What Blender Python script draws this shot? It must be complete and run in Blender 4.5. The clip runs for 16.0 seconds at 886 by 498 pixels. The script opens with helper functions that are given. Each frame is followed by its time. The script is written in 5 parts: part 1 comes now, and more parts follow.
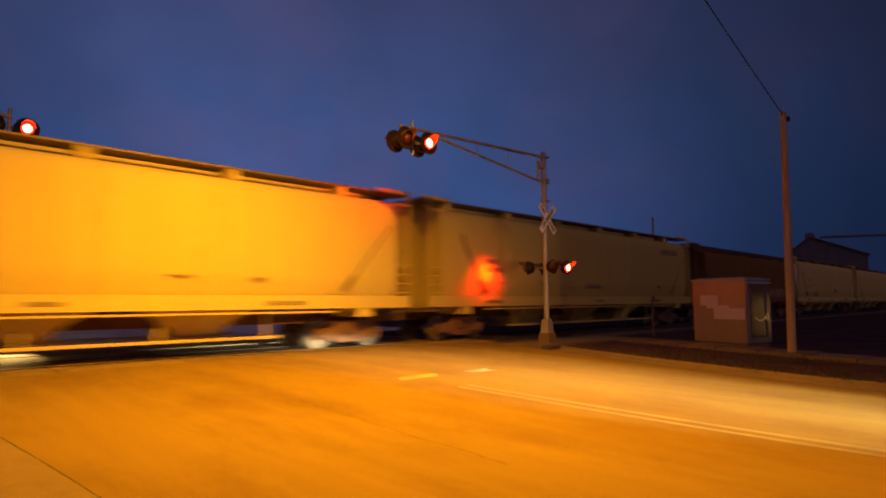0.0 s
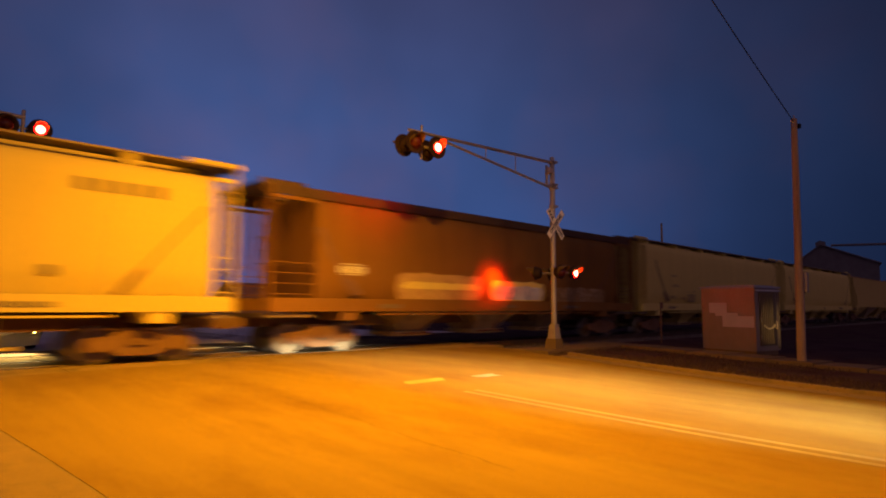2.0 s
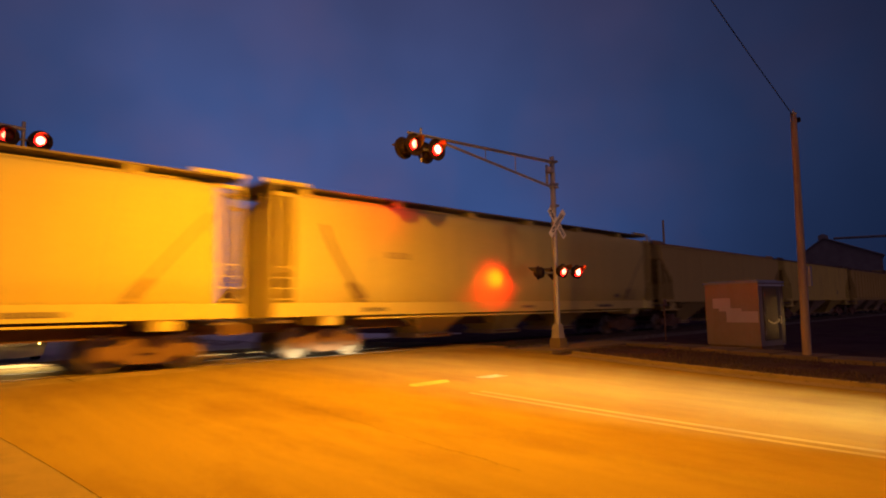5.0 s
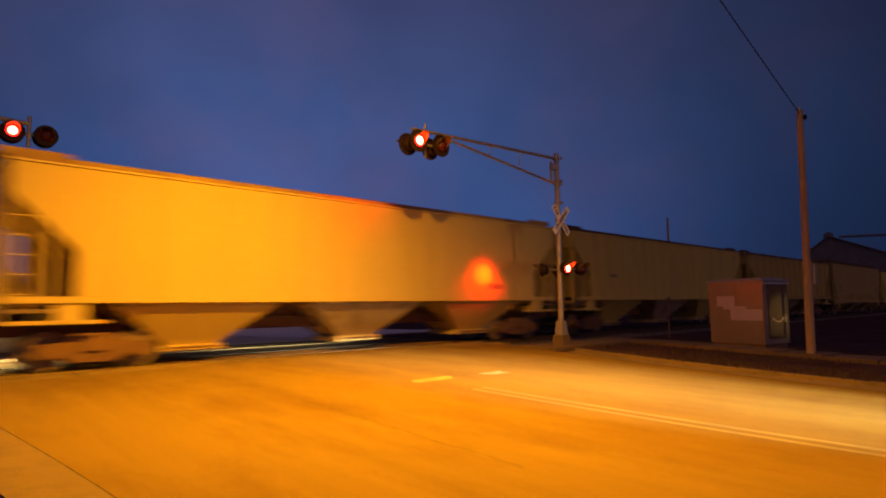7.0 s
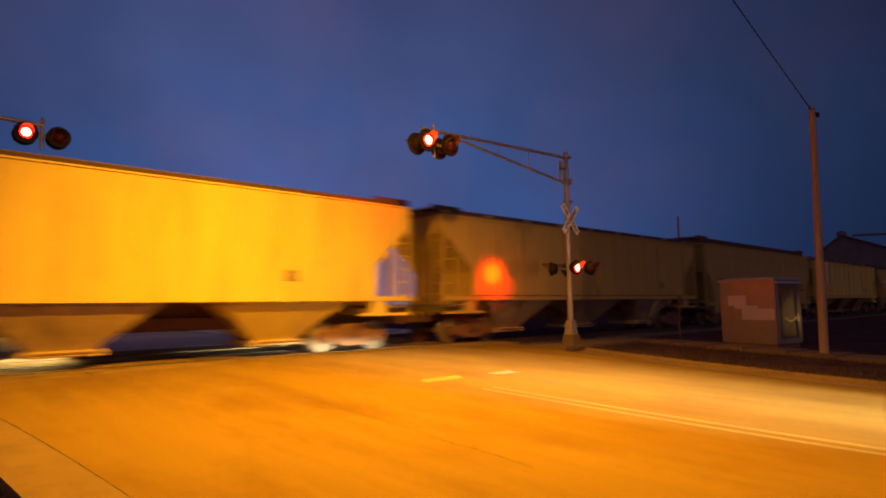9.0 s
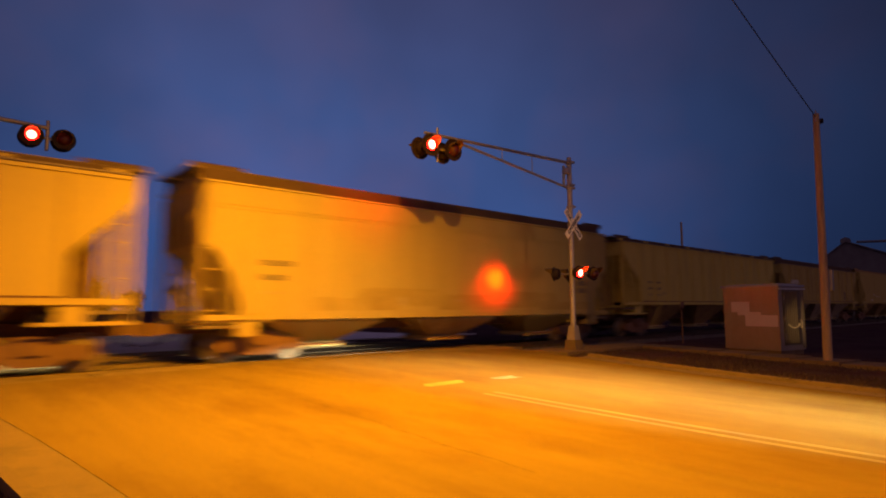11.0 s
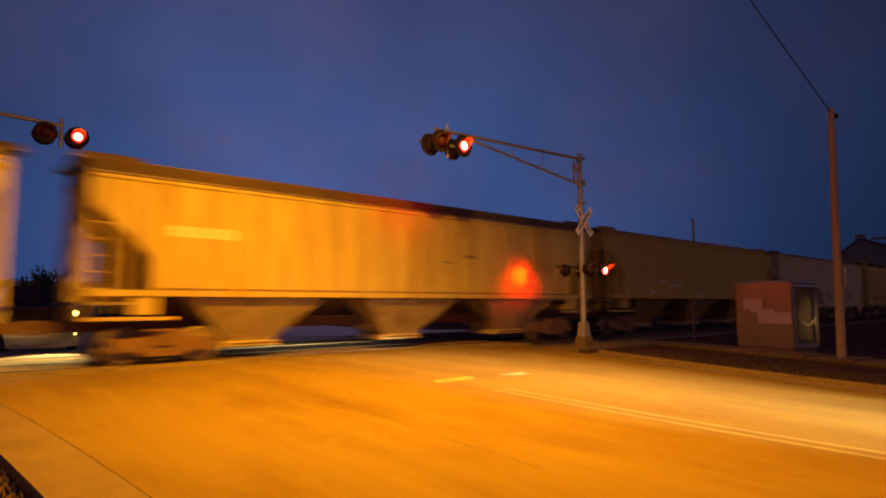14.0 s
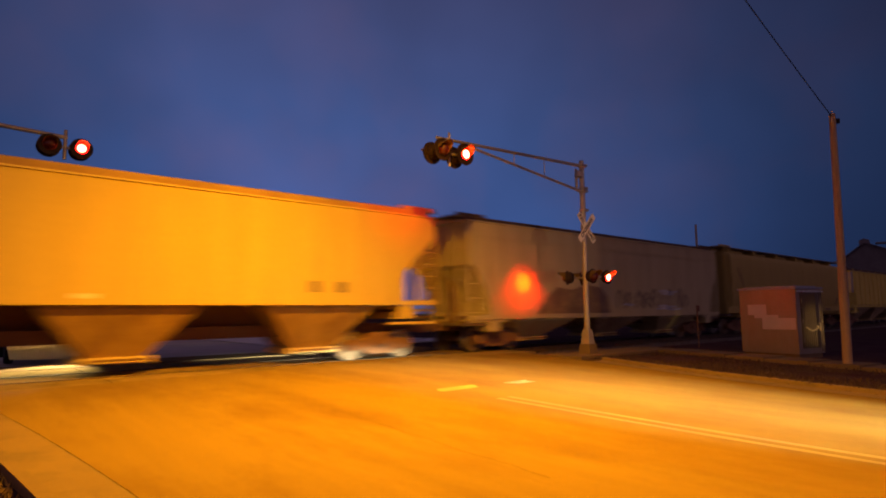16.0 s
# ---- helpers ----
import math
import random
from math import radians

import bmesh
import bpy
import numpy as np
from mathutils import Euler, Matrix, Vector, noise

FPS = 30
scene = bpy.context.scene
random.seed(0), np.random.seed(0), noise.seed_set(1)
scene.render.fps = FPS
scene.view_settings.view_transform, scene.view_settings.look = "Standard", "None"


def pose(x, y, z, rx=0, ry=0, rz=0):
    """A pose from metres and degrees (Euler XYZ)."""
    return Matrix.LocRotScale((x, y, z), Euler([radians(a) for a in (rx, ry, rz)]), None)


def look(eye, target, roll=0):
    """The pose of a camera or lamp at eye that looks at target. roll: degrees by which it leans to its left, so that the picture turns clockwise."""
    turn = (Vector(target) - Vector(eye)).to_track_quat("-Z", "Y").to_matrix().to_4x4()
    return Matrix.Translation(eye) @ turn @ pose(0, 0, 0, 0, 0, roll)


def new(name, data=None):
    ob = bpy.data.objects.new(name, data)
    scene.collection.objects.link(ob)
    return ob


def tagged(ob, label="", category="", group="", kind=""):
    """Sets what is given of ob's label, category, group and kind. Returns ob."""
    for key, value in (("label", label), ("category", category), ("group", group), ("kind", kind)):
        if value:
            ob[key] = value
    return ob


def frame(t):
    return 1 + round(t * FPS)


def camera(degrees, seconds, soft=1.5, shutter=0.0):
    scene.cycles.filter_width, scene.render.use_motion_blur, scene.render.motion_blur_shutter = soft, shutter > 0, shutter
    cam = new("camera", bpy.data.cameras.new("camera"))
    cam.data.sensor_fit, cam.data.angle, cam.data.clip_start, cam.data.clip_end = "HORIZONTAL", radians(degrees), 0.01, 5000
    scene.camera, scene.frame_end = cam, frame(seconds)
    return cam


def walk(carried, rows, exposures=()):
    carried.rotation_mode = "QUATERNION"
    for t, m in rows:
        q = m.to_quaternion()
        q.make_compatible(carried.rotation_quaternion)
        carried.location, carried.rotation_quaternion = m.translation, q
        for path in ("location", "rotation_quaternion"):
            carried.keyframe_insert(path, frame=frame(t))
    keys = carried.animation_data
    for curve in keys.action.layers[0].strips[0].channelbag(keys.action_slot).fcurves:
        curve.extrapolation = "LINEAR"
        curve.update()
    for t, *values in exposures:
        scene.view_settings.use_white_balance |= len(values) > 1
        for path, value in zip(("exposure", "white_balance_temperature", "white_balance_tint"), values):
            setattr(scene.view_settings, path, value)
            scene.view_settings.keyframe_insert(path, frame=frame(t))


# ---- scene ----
# World: x runs along the rails, y across them, z up; the top of the rails is z = 0.
EYE = (0.0, 0.0, 1.35)
SECONDS = 16.0

# (seconds, pitch, roll, yaw): a hand-held camera that stands on one spot beside the road
AIM = [
    (0, 5.13, 0.36, -44.25), (0.5, 5.29, 0.41, -44.20), (1, 5.45, 0.45, -44.18), (1.5, 5.43, 0.19, -43.75),
    (2, 5.54, -0.31, -43.57), (2.5, 5.46, -0.41, -43.68), (3, 5.32, 0.08, -43.74), (3.5, 5.22, 1.13, -44.23),
    (4, 5.87, 0.91, -43.13), (6.5, 5.26, 0.97, -43.44), (7, 5.37, 0.64, -42.93), (7.5, 5.44, 0.59, -42.92),
    (8, 5.20, 0.60, -42.69), (10.5, 5.68, 0.59, -41.44), (11, 5.76, 0.31, -41.80), (11.5, 5.77, 0.31, -41.92),
    (12, 5.65, 0.11, -41.83), (12.5, 5.83, 0.14, -41.31), (13, 5.87, 0.07, -41.30), (13.5, 5.56, 0.30, -40.96),
    (14, 5.41, 0.19, -40.84), (14.5, 5.56, 0.25, -40.84), (15, 5.74, 0.21, -40.73), (15.5, 5.84, 0.46, -40.57),
    (16, 6.21, 0.62, -40.53)]
cam = camera(74.02, SECONDS, soft=1.9, shutter=1.0)
walk(cam, [(t, pose(*EYE, 90 + p, r, w)) for t, p, r, w in AIM], exposures=[
    (0, -0.13), (1.0, -0.06), (2.0, -0.03), (2.5, 0.17), (3.0, 0.23), (3.6, 0.22), (4.0, 0.05), (6.5, -0.05), (7.5, -0.02), (8.0, 0.06), (10.5, 0.0),
    (11.0, 0.02), (11.5, 0.08), (12.5, 0.08), (13.0, -0.05), (14.0, -0.05), (14.6, 0.04), (15.0, 0.10), (16.0, 0.10)])


# ---------------------------------------------------------------- world and lights
def nodes_of(tree):
    tree.nodes.clear()
    return tree.nodes, tree.links


world = bpy.data.worlds.new("dusk_sky")
scene.world = world
world.use_nodes = True
N, L = nodes_of(world.node_tree)
tc = N.new("ShaderNodeTexCoord")
sep = N.new("ShaderNodeSeparateXYZ")
L.new(tc.outputs["Generated"], sep.inputs[0])
ramp = N.new("ShaderNodeValToRGB")
els = ramp.color_ramp.elements
els[0].position, els[0].color = 0.0, (0.026, 0.055, 0.172, 1)
els[1].position, els[1].color = 1.0, (0.036, 0.040, 0.112, 1)
for at, col in ((0.14, (0.030, 0.060, 0.180, 1)), (0.30, (0.034, 0.060, 0.172, 1)), (0.48, (0.046, 0.058, 0.155, 1))):
    e = els.new(at)
    e.color = col
L.new(sep.outputs["Z"], ramp.inputs[0])
# the last light of the day lies towards the far side of the line; the sky fades along it
glow = N.new("ShaderNodeVectorMath")
glow.operation = "DOT_PRODUCT"
L.new(tc.outputs["Generated"], glow.inputs[0])
glow.inputs[1].default_value = (0.505, 0.854, 0.12)
front = N.new("ShaderNodeMath")
front.operation = "MAXIMUM"
L.new(glow.outputs["Value"], front.inputs[0])
front.inputs[1].default_value = 0.0
fade = N.new("ShaderNodeMath")
fade.operation = "POWER"
L.new(front.outputs[0], fade.inputs[0])
fade.inputs[1].default_value = 4.7
gm = N.new("ShaderNodeMapRange")
gm.inputs["To Min"].default_value, gm.inputs["To Max"].default_value = 0.14, 1.64
L.new(fade.outputs[0], gm.inputs["Value"])
cloud = N.new("ShaderNodeTexNoise")
cloud.inputs["Scale"].default_value, cloud.inputs["Detail"].default_value = 2.6, 3.0
L.new(tc.outputs["Generated"], cloud.inputs["Vector"])
cm = N.new("ShaderNodeMapRange")
cm.inputs["From Min"].default_value, cm.inputs["From Max"].default_value = 0.3, 0.7
cm.inputs["To Min"].default_value, cm.inputs["To Max"].default_value = 0.80, 1.14
L.new(cloud.outputs["Fac"], cm.inputs["Value"])
mul = N.new("ShaderNodeMath")
mul.operation = "MULTIPLY"
L.new(gm.outputs["Result"], mul.inputs[0])
L.new(cm.outputs["Result"], mul.inputs[1])
# thin cloud takes a purple tint in patches
veil = N.new("ShaderNodeTexNoise")
veil.inputs["Scale"].default_value, veil.inputs["Detail"].default_value = 4.3, 5.0
L.new(tc.outputs["Generated"], veil.inputs["Vector"])
vm = N.new("ShaderNodeMapRange")
vm.inputs["From Min"].default_value, vm.inputs["From Max"].default_value = 0.45, 0.75
vm.inputs["To Max"].default_value = 0.45
L.new(veil.outputs["Fac"], vm.inputs["Value"])
tint = N.new("ShaderNodeMix")
tint.data_type = "RGBA"
L.new(vm.outputs["Result"], tint.inputs["Factor"])
L.new(ramp.outputs["Color"], tint.inputs["A"])
tint.inputs["B"].default_value = (0.082, 0.060, 0.132, 1)
bg = N.new("ShaderNodeBackground")
L.new(tint.outputs["Result"], bg.inputs["Color"])
L.new(mul.outputs["Value"], bg.inputs["Strength"])
# a dim brown glow of the town fills the other half of the sky
town = N.new("ShaderNodeBackground")
town.inputs["Color"].default_value = (0.160, 0.085, 0.125, 1)
back = N.new("ShaderNodeMapRange")
back.inputs["From Min"].default_value, back.inputs["From Max"].default_value = 0.15, -0.45
L.new(glow.outputs["Value"], back.inputs["Value"])
L.new(back.outputs["Result"], town.inputs["Strength"])
both = N.new("ShaderNodeAddShader")
L.new(bg.outputs[0], both.inputs[0])
L.new(town.outputs[0], both.inputs[1])
wo = N.new("ShaderNodeOutputWorld")
L.new(both.outputs[0], wo.inputs[0])


def lamp(name, kind, at, target, colour, watts, size=0.1, angle=60.0, blend=0.5, wide=1.0):
    data = bpy.data.lights.new(name, kind)
    data.color, data.energy = colour, watts
    if kind == "SPOT":
        data.spot_size, data.spot_blend, data.shadow_soft_size = radians(angle), blend, size
    if kind == "POINT":
        data.shadow_soft_size = size
    ob = new(name, data)
    ob.matrix_world = look(at, target) @ Matrix.Diagonal((wide, 1, 1, 1))
    return ob


SODIUM = (1.0, 0.405, 0.0)
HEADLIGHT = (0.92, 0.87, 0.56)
RED = (1.0, 0.02, 0.0)
RED_CORE = (1.0, 0.14, 0.0)
# sodium street lamp over the road, on the camera's side of the line
lamp("street_light", "SPOT", (5.8, 6.1, 7.75), (5.75, 8.1, 0.0), SODIUM, 13900, 0.12, 160, 0.93, 0.695)
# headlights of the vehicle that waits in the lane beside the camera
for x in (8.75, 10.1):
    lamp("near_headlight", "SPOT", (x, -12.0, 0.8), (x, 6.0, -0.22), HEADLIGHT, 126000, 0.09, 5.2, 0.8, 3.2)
# added fill lamps without a source of their own: they brighten the signal mast and the cabinet
lamp("verge_fill_light", "SPOT", (8.75, -12.0, 0.8), (16.2, 11.7, 3.4), (1.0, 0.60, 0.38), 1950, 0.5, 18, 1.0)
lamp("verge_fill_light", "SPOT", (9.4, -12.0, 0.8), (21.3, 6.6, 0.8), (1.0, 0.66, 0.26), 3900, 0.1, 4.8, 1.0)


# ---------------------------------------------------------------- materials
def material(name, colour, rough=0.7, metal=0.0, spread=0.25, scale=3.0, fine=40.0, bump=0.15, stretch=(1, 1, 1),
             stain=None, stain_at=(0.55, 0.75), stain_scale=1.0, stain_stretch=(1, 1, 1), per_object=0.0, island=0.0,
             emit=None, strength=0.0, coat=0.0, gloss=0.5):
    """A surface with grain at two scales, optional stains of a second colour and its own gloss."""
    m = bpy.data.materials.new(name)
    m.use_nodes = True
    n, l = nodes_of(m.node_tree)
    out = n.new("ShaderNodeOutputMaterial")
    b = n.new("ShaderNodeBsdfPrincipled")
    l.new(b.outputs[0], out.inputs[0])
    b.inputs["Roughness"].default_value, b.inputs["Metallic"].default_value = rough, metal
    b.inputs["Coat Weight"].default_value = coat
    b.inputs["Specular IOR Level"].default_value = gloss
    if emit:
        b.inputs["Emission Color"].default_value = (*emit, 1)
        b.inputs["Emission Strength"].default_value = strength
    co = n.new("ShaderNodeTexCoord")

    def coords(s):
        mp = n.new("ShaderNodeMapping")
        mp.inputs["Scale"].default_value = s
        l.new(co.outputs["Object"], mp.inputs["Vector"])
        return mp.outputs["Vector"]

    def noise_at(s, sc, detail=4.0, roughness=0.6):
        t = n.new("ShaderNodeTexNoise")
        t.inputs["Scale"].default_value, t.inputs["Detail"].default_value = sc, detail
        t.inputs["Roughness"].default_value = roughness
        l.new(coords(s), t.inputs["Vector"])
        return t.outputs["Fac"]

    big = noise_at(stretch, scale)
    small = noise_at((1, 1, 1), fine, 6.0)
    mix = n.new("ShaderNodeMath")
    mix.operation = "MULTIPLY_ADD"
    l.new(small, mix.inputs[0])
    mix.inputs[1].default_value = 0.45
    half = n.new("ShaderNodeMath")
    half.operation = "MULTIPLY"
    l.new(big, half.inputs[0])
    half.inputs[1].default_value = 0.55
    l.new(half.outputs[0], mix.inputs[2])
    rp = n.new("ShaderNodeMapRange")
    rp.inputs["From Min"].default_value, rp.inputs["From Max"].default_value = 0.3, 0.7
    rp.inputs["To Min"].default_value, rp.inputs["To Max"].default_value = 1 - spread, 1 + spread
    l.new(mix.outputs[0], rp.inputs["Value"])
    val = rp.outputs["Result"]
    for on, node, sock in ((per_object, "ShaderNodeObjectInfo", "Random"), (island, "ShaderNodeNewGeometry", "Random Per Island")):
        if on:
            r = n.new(node)
            q = n.new("ShaderNodeMapRange")
            q.inputs["To Min"].default_value, q.inputs["To Max"].default_value = 1 - on, 1 + on
            l.new(r.outputs[sock], q.inputs["Value"])
            mm = n.new("ShaderNodeMath")
            mm.operation = "MULTIPLY"
            l.new(val, mm.inputs[0])
            l.new(q.outputs["Result"], mm.inputs[1])
            val = mm.outputs[0]
    col = n.new("ShaderNodeVectorMath")
    col.operation = "SCALE"
    col.inputs[0].default_value = colour
    l.new(val, col.inputs["Scale"])
    final = col.outputs["Vector"]
    if stain:
        s = noise_at(stain_stretch, stain_scale, 6.0, 0.7)
        k = n.new("ShaderNodeMapRange")
        k.inputs["From Min"].default_value, k.inputs["From Max"].default_value = stain_at
        l.new(s, k.inputs["Value"])
        mx = n.new("ShaderNodeMix")
        mx.data_type = "RGBA"
        l.new(k.outputs["Result"], mx.inputs["Factor"])
        l.new(final, mx.inputs["A"])
        mx.inputs["B"].default_value = (*stain, 1)
        final = mx.outputs["Result"]
    l.new(final, b.inputs["Base Color"])
    rr = n.new("ShaderNodeMapRange")
    rr.inputs["To Min"].default_value, rr.inputs["To Max"].default_value = max(0.03, rough - 0.12), min(1, rough + 0.12)
    l.new(small, rr.inputs["Value"])
    l.new(rr.outputs["Result"], b.inputs["Roughness"])
    if bump:
        bp = n.new("ShaderNodeBump")
        bp.inputs["Strength"].default_value, bp.inputs["Distance"].default_value = bump, 0.02
        l.new(small, bp.inputs["Height"])
        l.new(bp.outputs["Normal"], b.inputs["Normal"])
    return m


M_ASPHALT = material("asphalt", (0.215, 0.143, 0.036), 0.82, spread=0.17, scale=0.75, fine=60, bump=0.5, stretch=(2.2, 0.16, 1),
                     stain=(0.130, 0.072, 0.024), stain_at=(0.46, 0.78), stain_scale=0.42, stain_stretch=(1.2, 0.45, 1), gloss=0.05)
# far asphalt made pale in place of the light on it
M_FARROAD = material("lit_far_asphalt", (0.52, 0.48, 0.45), 0.8, spread=0.25, scale=0.5, fine=40, bump=0.2, gloss=0.0)
# darker copy of the far road: shade behind the train put into the colour
M_APPROACH = material("shaded_approach_asphalt", (0.20, 0.142, 0.08), 0.85, spread=0.25, scale=0.8, fine=40, bump=0.3, gloss=0.0)
# far ground made pale in place of the light on it
M_FARGROUND = material("lit_far_ground", (0.70, 0.70, 0.72), 0.8, spread=0.15, scale=0.3, fine=12, bump=0.1, gloss=0.0)
M_CONCRETE = material("concrete", (0.17, 0.114, 0.055), 0.85, spread=0.2, scale=1.2, fine=50, bump=0.3, per_object=0.12,
                      stain=(0.10, 0.077, 0.045), stain_at=(0.5, 0.8), stain_scale=1.5)
M_PANEL = material("crossing_panel_concrete", (0.26, 0.19, 0.085), 0.7, spread=0.25, scale=1.5, fine=50, bump=0.35, per_object=0.12,
                   stain=(0.07, 0.06, 0.05), stain_at=(0.5, 0.8), stain_scale=1.2, gloss=0.0)
# dark copy of the panel concrete, coloured for shade under the train
M_PANEL_SHADED = material("shaded_panel_concrete", (0.20, 0.135, 0.08), 0.8, spread=0.3, scale=1.5, fine=50, bump=0.35, per_object=0.15, gloss=0.0)
M_JOINT = material("joint_sealant", (0.14, 0.105, 0.06), 0.8, spread=0.3)
M_YELLOW = material("yellow_road_paint", (0.265, 0.20, 0.048), 0.6, spread=0.25, scale=4, stain=(0.19, 0.15, 0.08), stain_at=(0.40, 0.58), stain_scale=1.3)
# brighter copy of the line paint, with headlight glow in its colour
M_YELLOW_BRIGHT = material("headlit_yellow_road_paint", (0.40, 0.31, 0.05), 0.55, spread=0.2, scale=4, stain=(0.32, 0.23, 0.05), stain_at=(0.46, 0.62), stain_scale=2.6)
M_WHITE_LINE = material("white_road_paint", (0.45, 0.42, 0.35), 0.6, spread=0.25, scale=4, stain=(0.23, 0.20, 0.16), stain_at=(0.42, 0.60), stain_scale=4)
M_SOIL = material("soil_and_dead_grass", (0.075, 0.044, 0.052), 0.95, spread=0.45, scale=0.8, fine=14, bump=0.6,
                  stain=(0.08, 0.060, 0.050), stain_at=(0.45, 0.7), stain_scale=0.4, gloss=0.0)
M_GRASS = material("winter_grass", (0.066, 0.038, 0.030), 0.9, spread=0.4, scale=1.5, island=0.45, bump=0)
M_GRAVEL = material("ballast_gravel", (0.17, 0.135, 0.115), 0.9, spread=0.5, scale=3, fine=22, bump=0.9, island=0.4)
M_TIE = material("creosoted_timber", (0.05, 0.038, 0.028), 0.85, spread=0.35, scale=4, stretch=(1, 6, 6))
M_RAIL = material("worn_rail_steel", (0.06, 0.042, 0.03), 0.85, 0.1, spread=0.2, stain=(0.10, 0.05, 0.03), stain_at=(0.5, 0.7), stain_scale=3)
M_GALV = material("galvanised_steel", (0.40, 0.36, 0.32), 0.5, 0.5, spread=0.18, scale=5, fine=35, bump=0.08,
                  stain=(0.22, 0.20, 0.17), stain_at=(0.55, 0.8), stain_scale=3)
M_BLACK = material("black_enamel", (0.022, 0.011, 0.010), 0.7, spread=0.3, scale=6, bump=0.05, gloss=0.25)
# gold and orange tints put lamp light into the colour of black visors
M_HOOD = material("visor_enamel", (0.11, 0.07, 0.022), 0.4, spread=0.2, scale=6, bump=0.03, gloss=0.05)
M_VISOR_IN = material("lens_glow_visor_lining", (0.30, 0.13, 0.02), 0.5, spread=0.2, scale=6, bump=0.03, gloss=0.05)
M_SIGNWHITE = material("reflective_white_sheeting", (0.90, 0.82, 0.64), 0.4, spread=0.08, scale=5, bump=0.03)
M_SIGNBLACK = material("black_lettering", (0.02, 0.02, 0.02), 0.6, spread=0.1, bump=0)


def burning_lens(name):
    """A roundel with the lamp's hot image in its middle and red glass round it."""
    m = material(name, (0.5, 0.02, 0.01), 0.3, spread=0.05, bump=0)
    n, l = m.node_tree.nodes, m.node_tree.links
    b = next(q for q in n if q.type == "BSDF_PRINCIPLED")
    co = next(q for q in n if q.type == "TEX_COORD")
    mp = n.new("ShaderNodeMapping")
    mp.inputs["Scale"].default_value = (6.2, 0.0, 6.2)
    l.new(co.outputs["Object"], mp.inputs["Vector"])
    g = n.new("ShaderNodeTexGradient")
    g.gradient_type = "SPHERICAL"
    l.new(mp.outputs["Vector"], g.inputs["Vector"])
    r = n.new("ShaderNodeValToRGB")
    e = r.color_ramp.elements
    e[0].position, e[0].color = 0.02, (0.20, 0.0006, 0.0004, 1)
    e[1].position, e[1].color = 0.36, (1.0, 0.085, 0.04, 1)
    k = e.new(0.22)
    k.color = (0.50, 0.003, 0.002, 1)
    l.new(g.outputs["Color"], r.inputs[0])
    l.new(r.outputs["Color"], b.inputs["Emission Color"])
    b.inputs["Emission Strength"].default_value = 48.0
    return m


M_LIT = burning_lens("lit_red_lens")
M_DARKLENS = material("unlit_red_lens", (0.06, 0.006, 0.005), 0.3, spread=0.2, fine=90, bump=0.3)
M_TIMBER = material("weathered_pole_timber", (0.42, 0.29, 0.15), 0.9, spread=0.35, scale=2.5, fine=30, bump=0.5, stretch=(6, 6, 0.35),
                    stain=(0.13, 0.09, 0.06), stain_at=(0.55, 0.75), stain_scale=2.2, stain_stretch=(5, 5, 0.3))
M_ALU = material("bungalow_aluminium", (0.28, 0.23, 0.20), 0.42, 0.45, spread=0.12, scale=2.5, fine=20, bump=0.1,
                 stain=(0.30, 0.28, 0.25), stain_at=(0.5, 0.8), stain_scale=1.4, stain_stretch=(2, 2, 0.5))
M_LIDMETAL = material("blue_grey_lid_metal", (0.30, 0.33, 0.40), 0.55, 0.3, spread=0.15, scale=2.5, fine=20, bump=0.1)
M_DOORMETAL = material("dull_door_metal", (0.17, 0.13, 0.08), 0.34, 0.8, spread=0.15, scale=3, fine=20, bump=0.08)
M_PATCH = material("repaint_patch", (0.52, 0.44, 0.44), 0.6, spread=0.1, scale=3, bump=0.05)
M_CABLE = material("cable_sheath", (0.012, 0.012, 0.013), 0.6, spread=0.1, bump=0)
M_UNDER = material("truck_cast_steel", (0.18, 0.095, 0.05), 0.75, 0.2, spread=0.35, scale=5, fine=30, bump=0.4, per_object=0.2)
M_WHEEL = material("wheel_steel", (0.22, 0.155, 0.10), 0.6, 0.3, spread=0.3, scale=5, fine=30, bump=0.2, per_object=0.15)
M_TREAD = material("polished_tread", (0.36, 0.33, 0.28), 0.4, 0.9, spread=0.15, scale=5, bump=0.05)
M_HOPPER = material("grimy_hopper_steel", (0.40, 0.31, 0.17), 0.7, spread=0.35, scale=1.5, fine=16, bump=0.25, per_object=0.12,
                    stain=(0.12, 0.075, 0.045), stain_at=(0.5, 0.75), stain_scale=1.6, stain_stretch=(1.5, 1.5, 0.4))
M_HOPPER_RUST = material("rust_brown_hopper_steel", (0.34, 0.21, 0.06), 0.75, spread=0.3, scale=1.3, fine=16, bump=0.25,
                         stain=(0.20, 0.10, 0.035), stain_at=(0.45, 0.7), stain_scale=1.4, stain_stretch=(1.5, 1.5, 0.4))
M_ROOFEDGE = material("rust_dark_roof_edge", (0.075, 0.040, 0.02), 0.8, spread=0.3, scale=3, fine=20, bump=0.2)
# sill steel darkened for the shade under the car floor
M_SILL = material("shade_dark_sill_steel", (0.12, 0.062, 0.036), 0.85, spread=0.3, scale=3, fine=20, bump=0.2, gloss=0.1)
# gate steel made pale to carry the light on the hopper bottoms
M_GATE = material("lit_outlet_gate_steel", (0.54, 0.42, 0.18), 0.7, spread=0.25, scale=3, fine=20, bump=0.2)
M_WALKWAY = material("galvanised_walkway", (0.19, 0.14, 0.09), 0.6, 0.4, spread=0.3, scale=4, fine=30, bump=0.3)
M_GRIME = material("stencil_grime_black", (0.15, 0.12, 0.08), 0.8, spread=0.3, scale=9, bump=0)
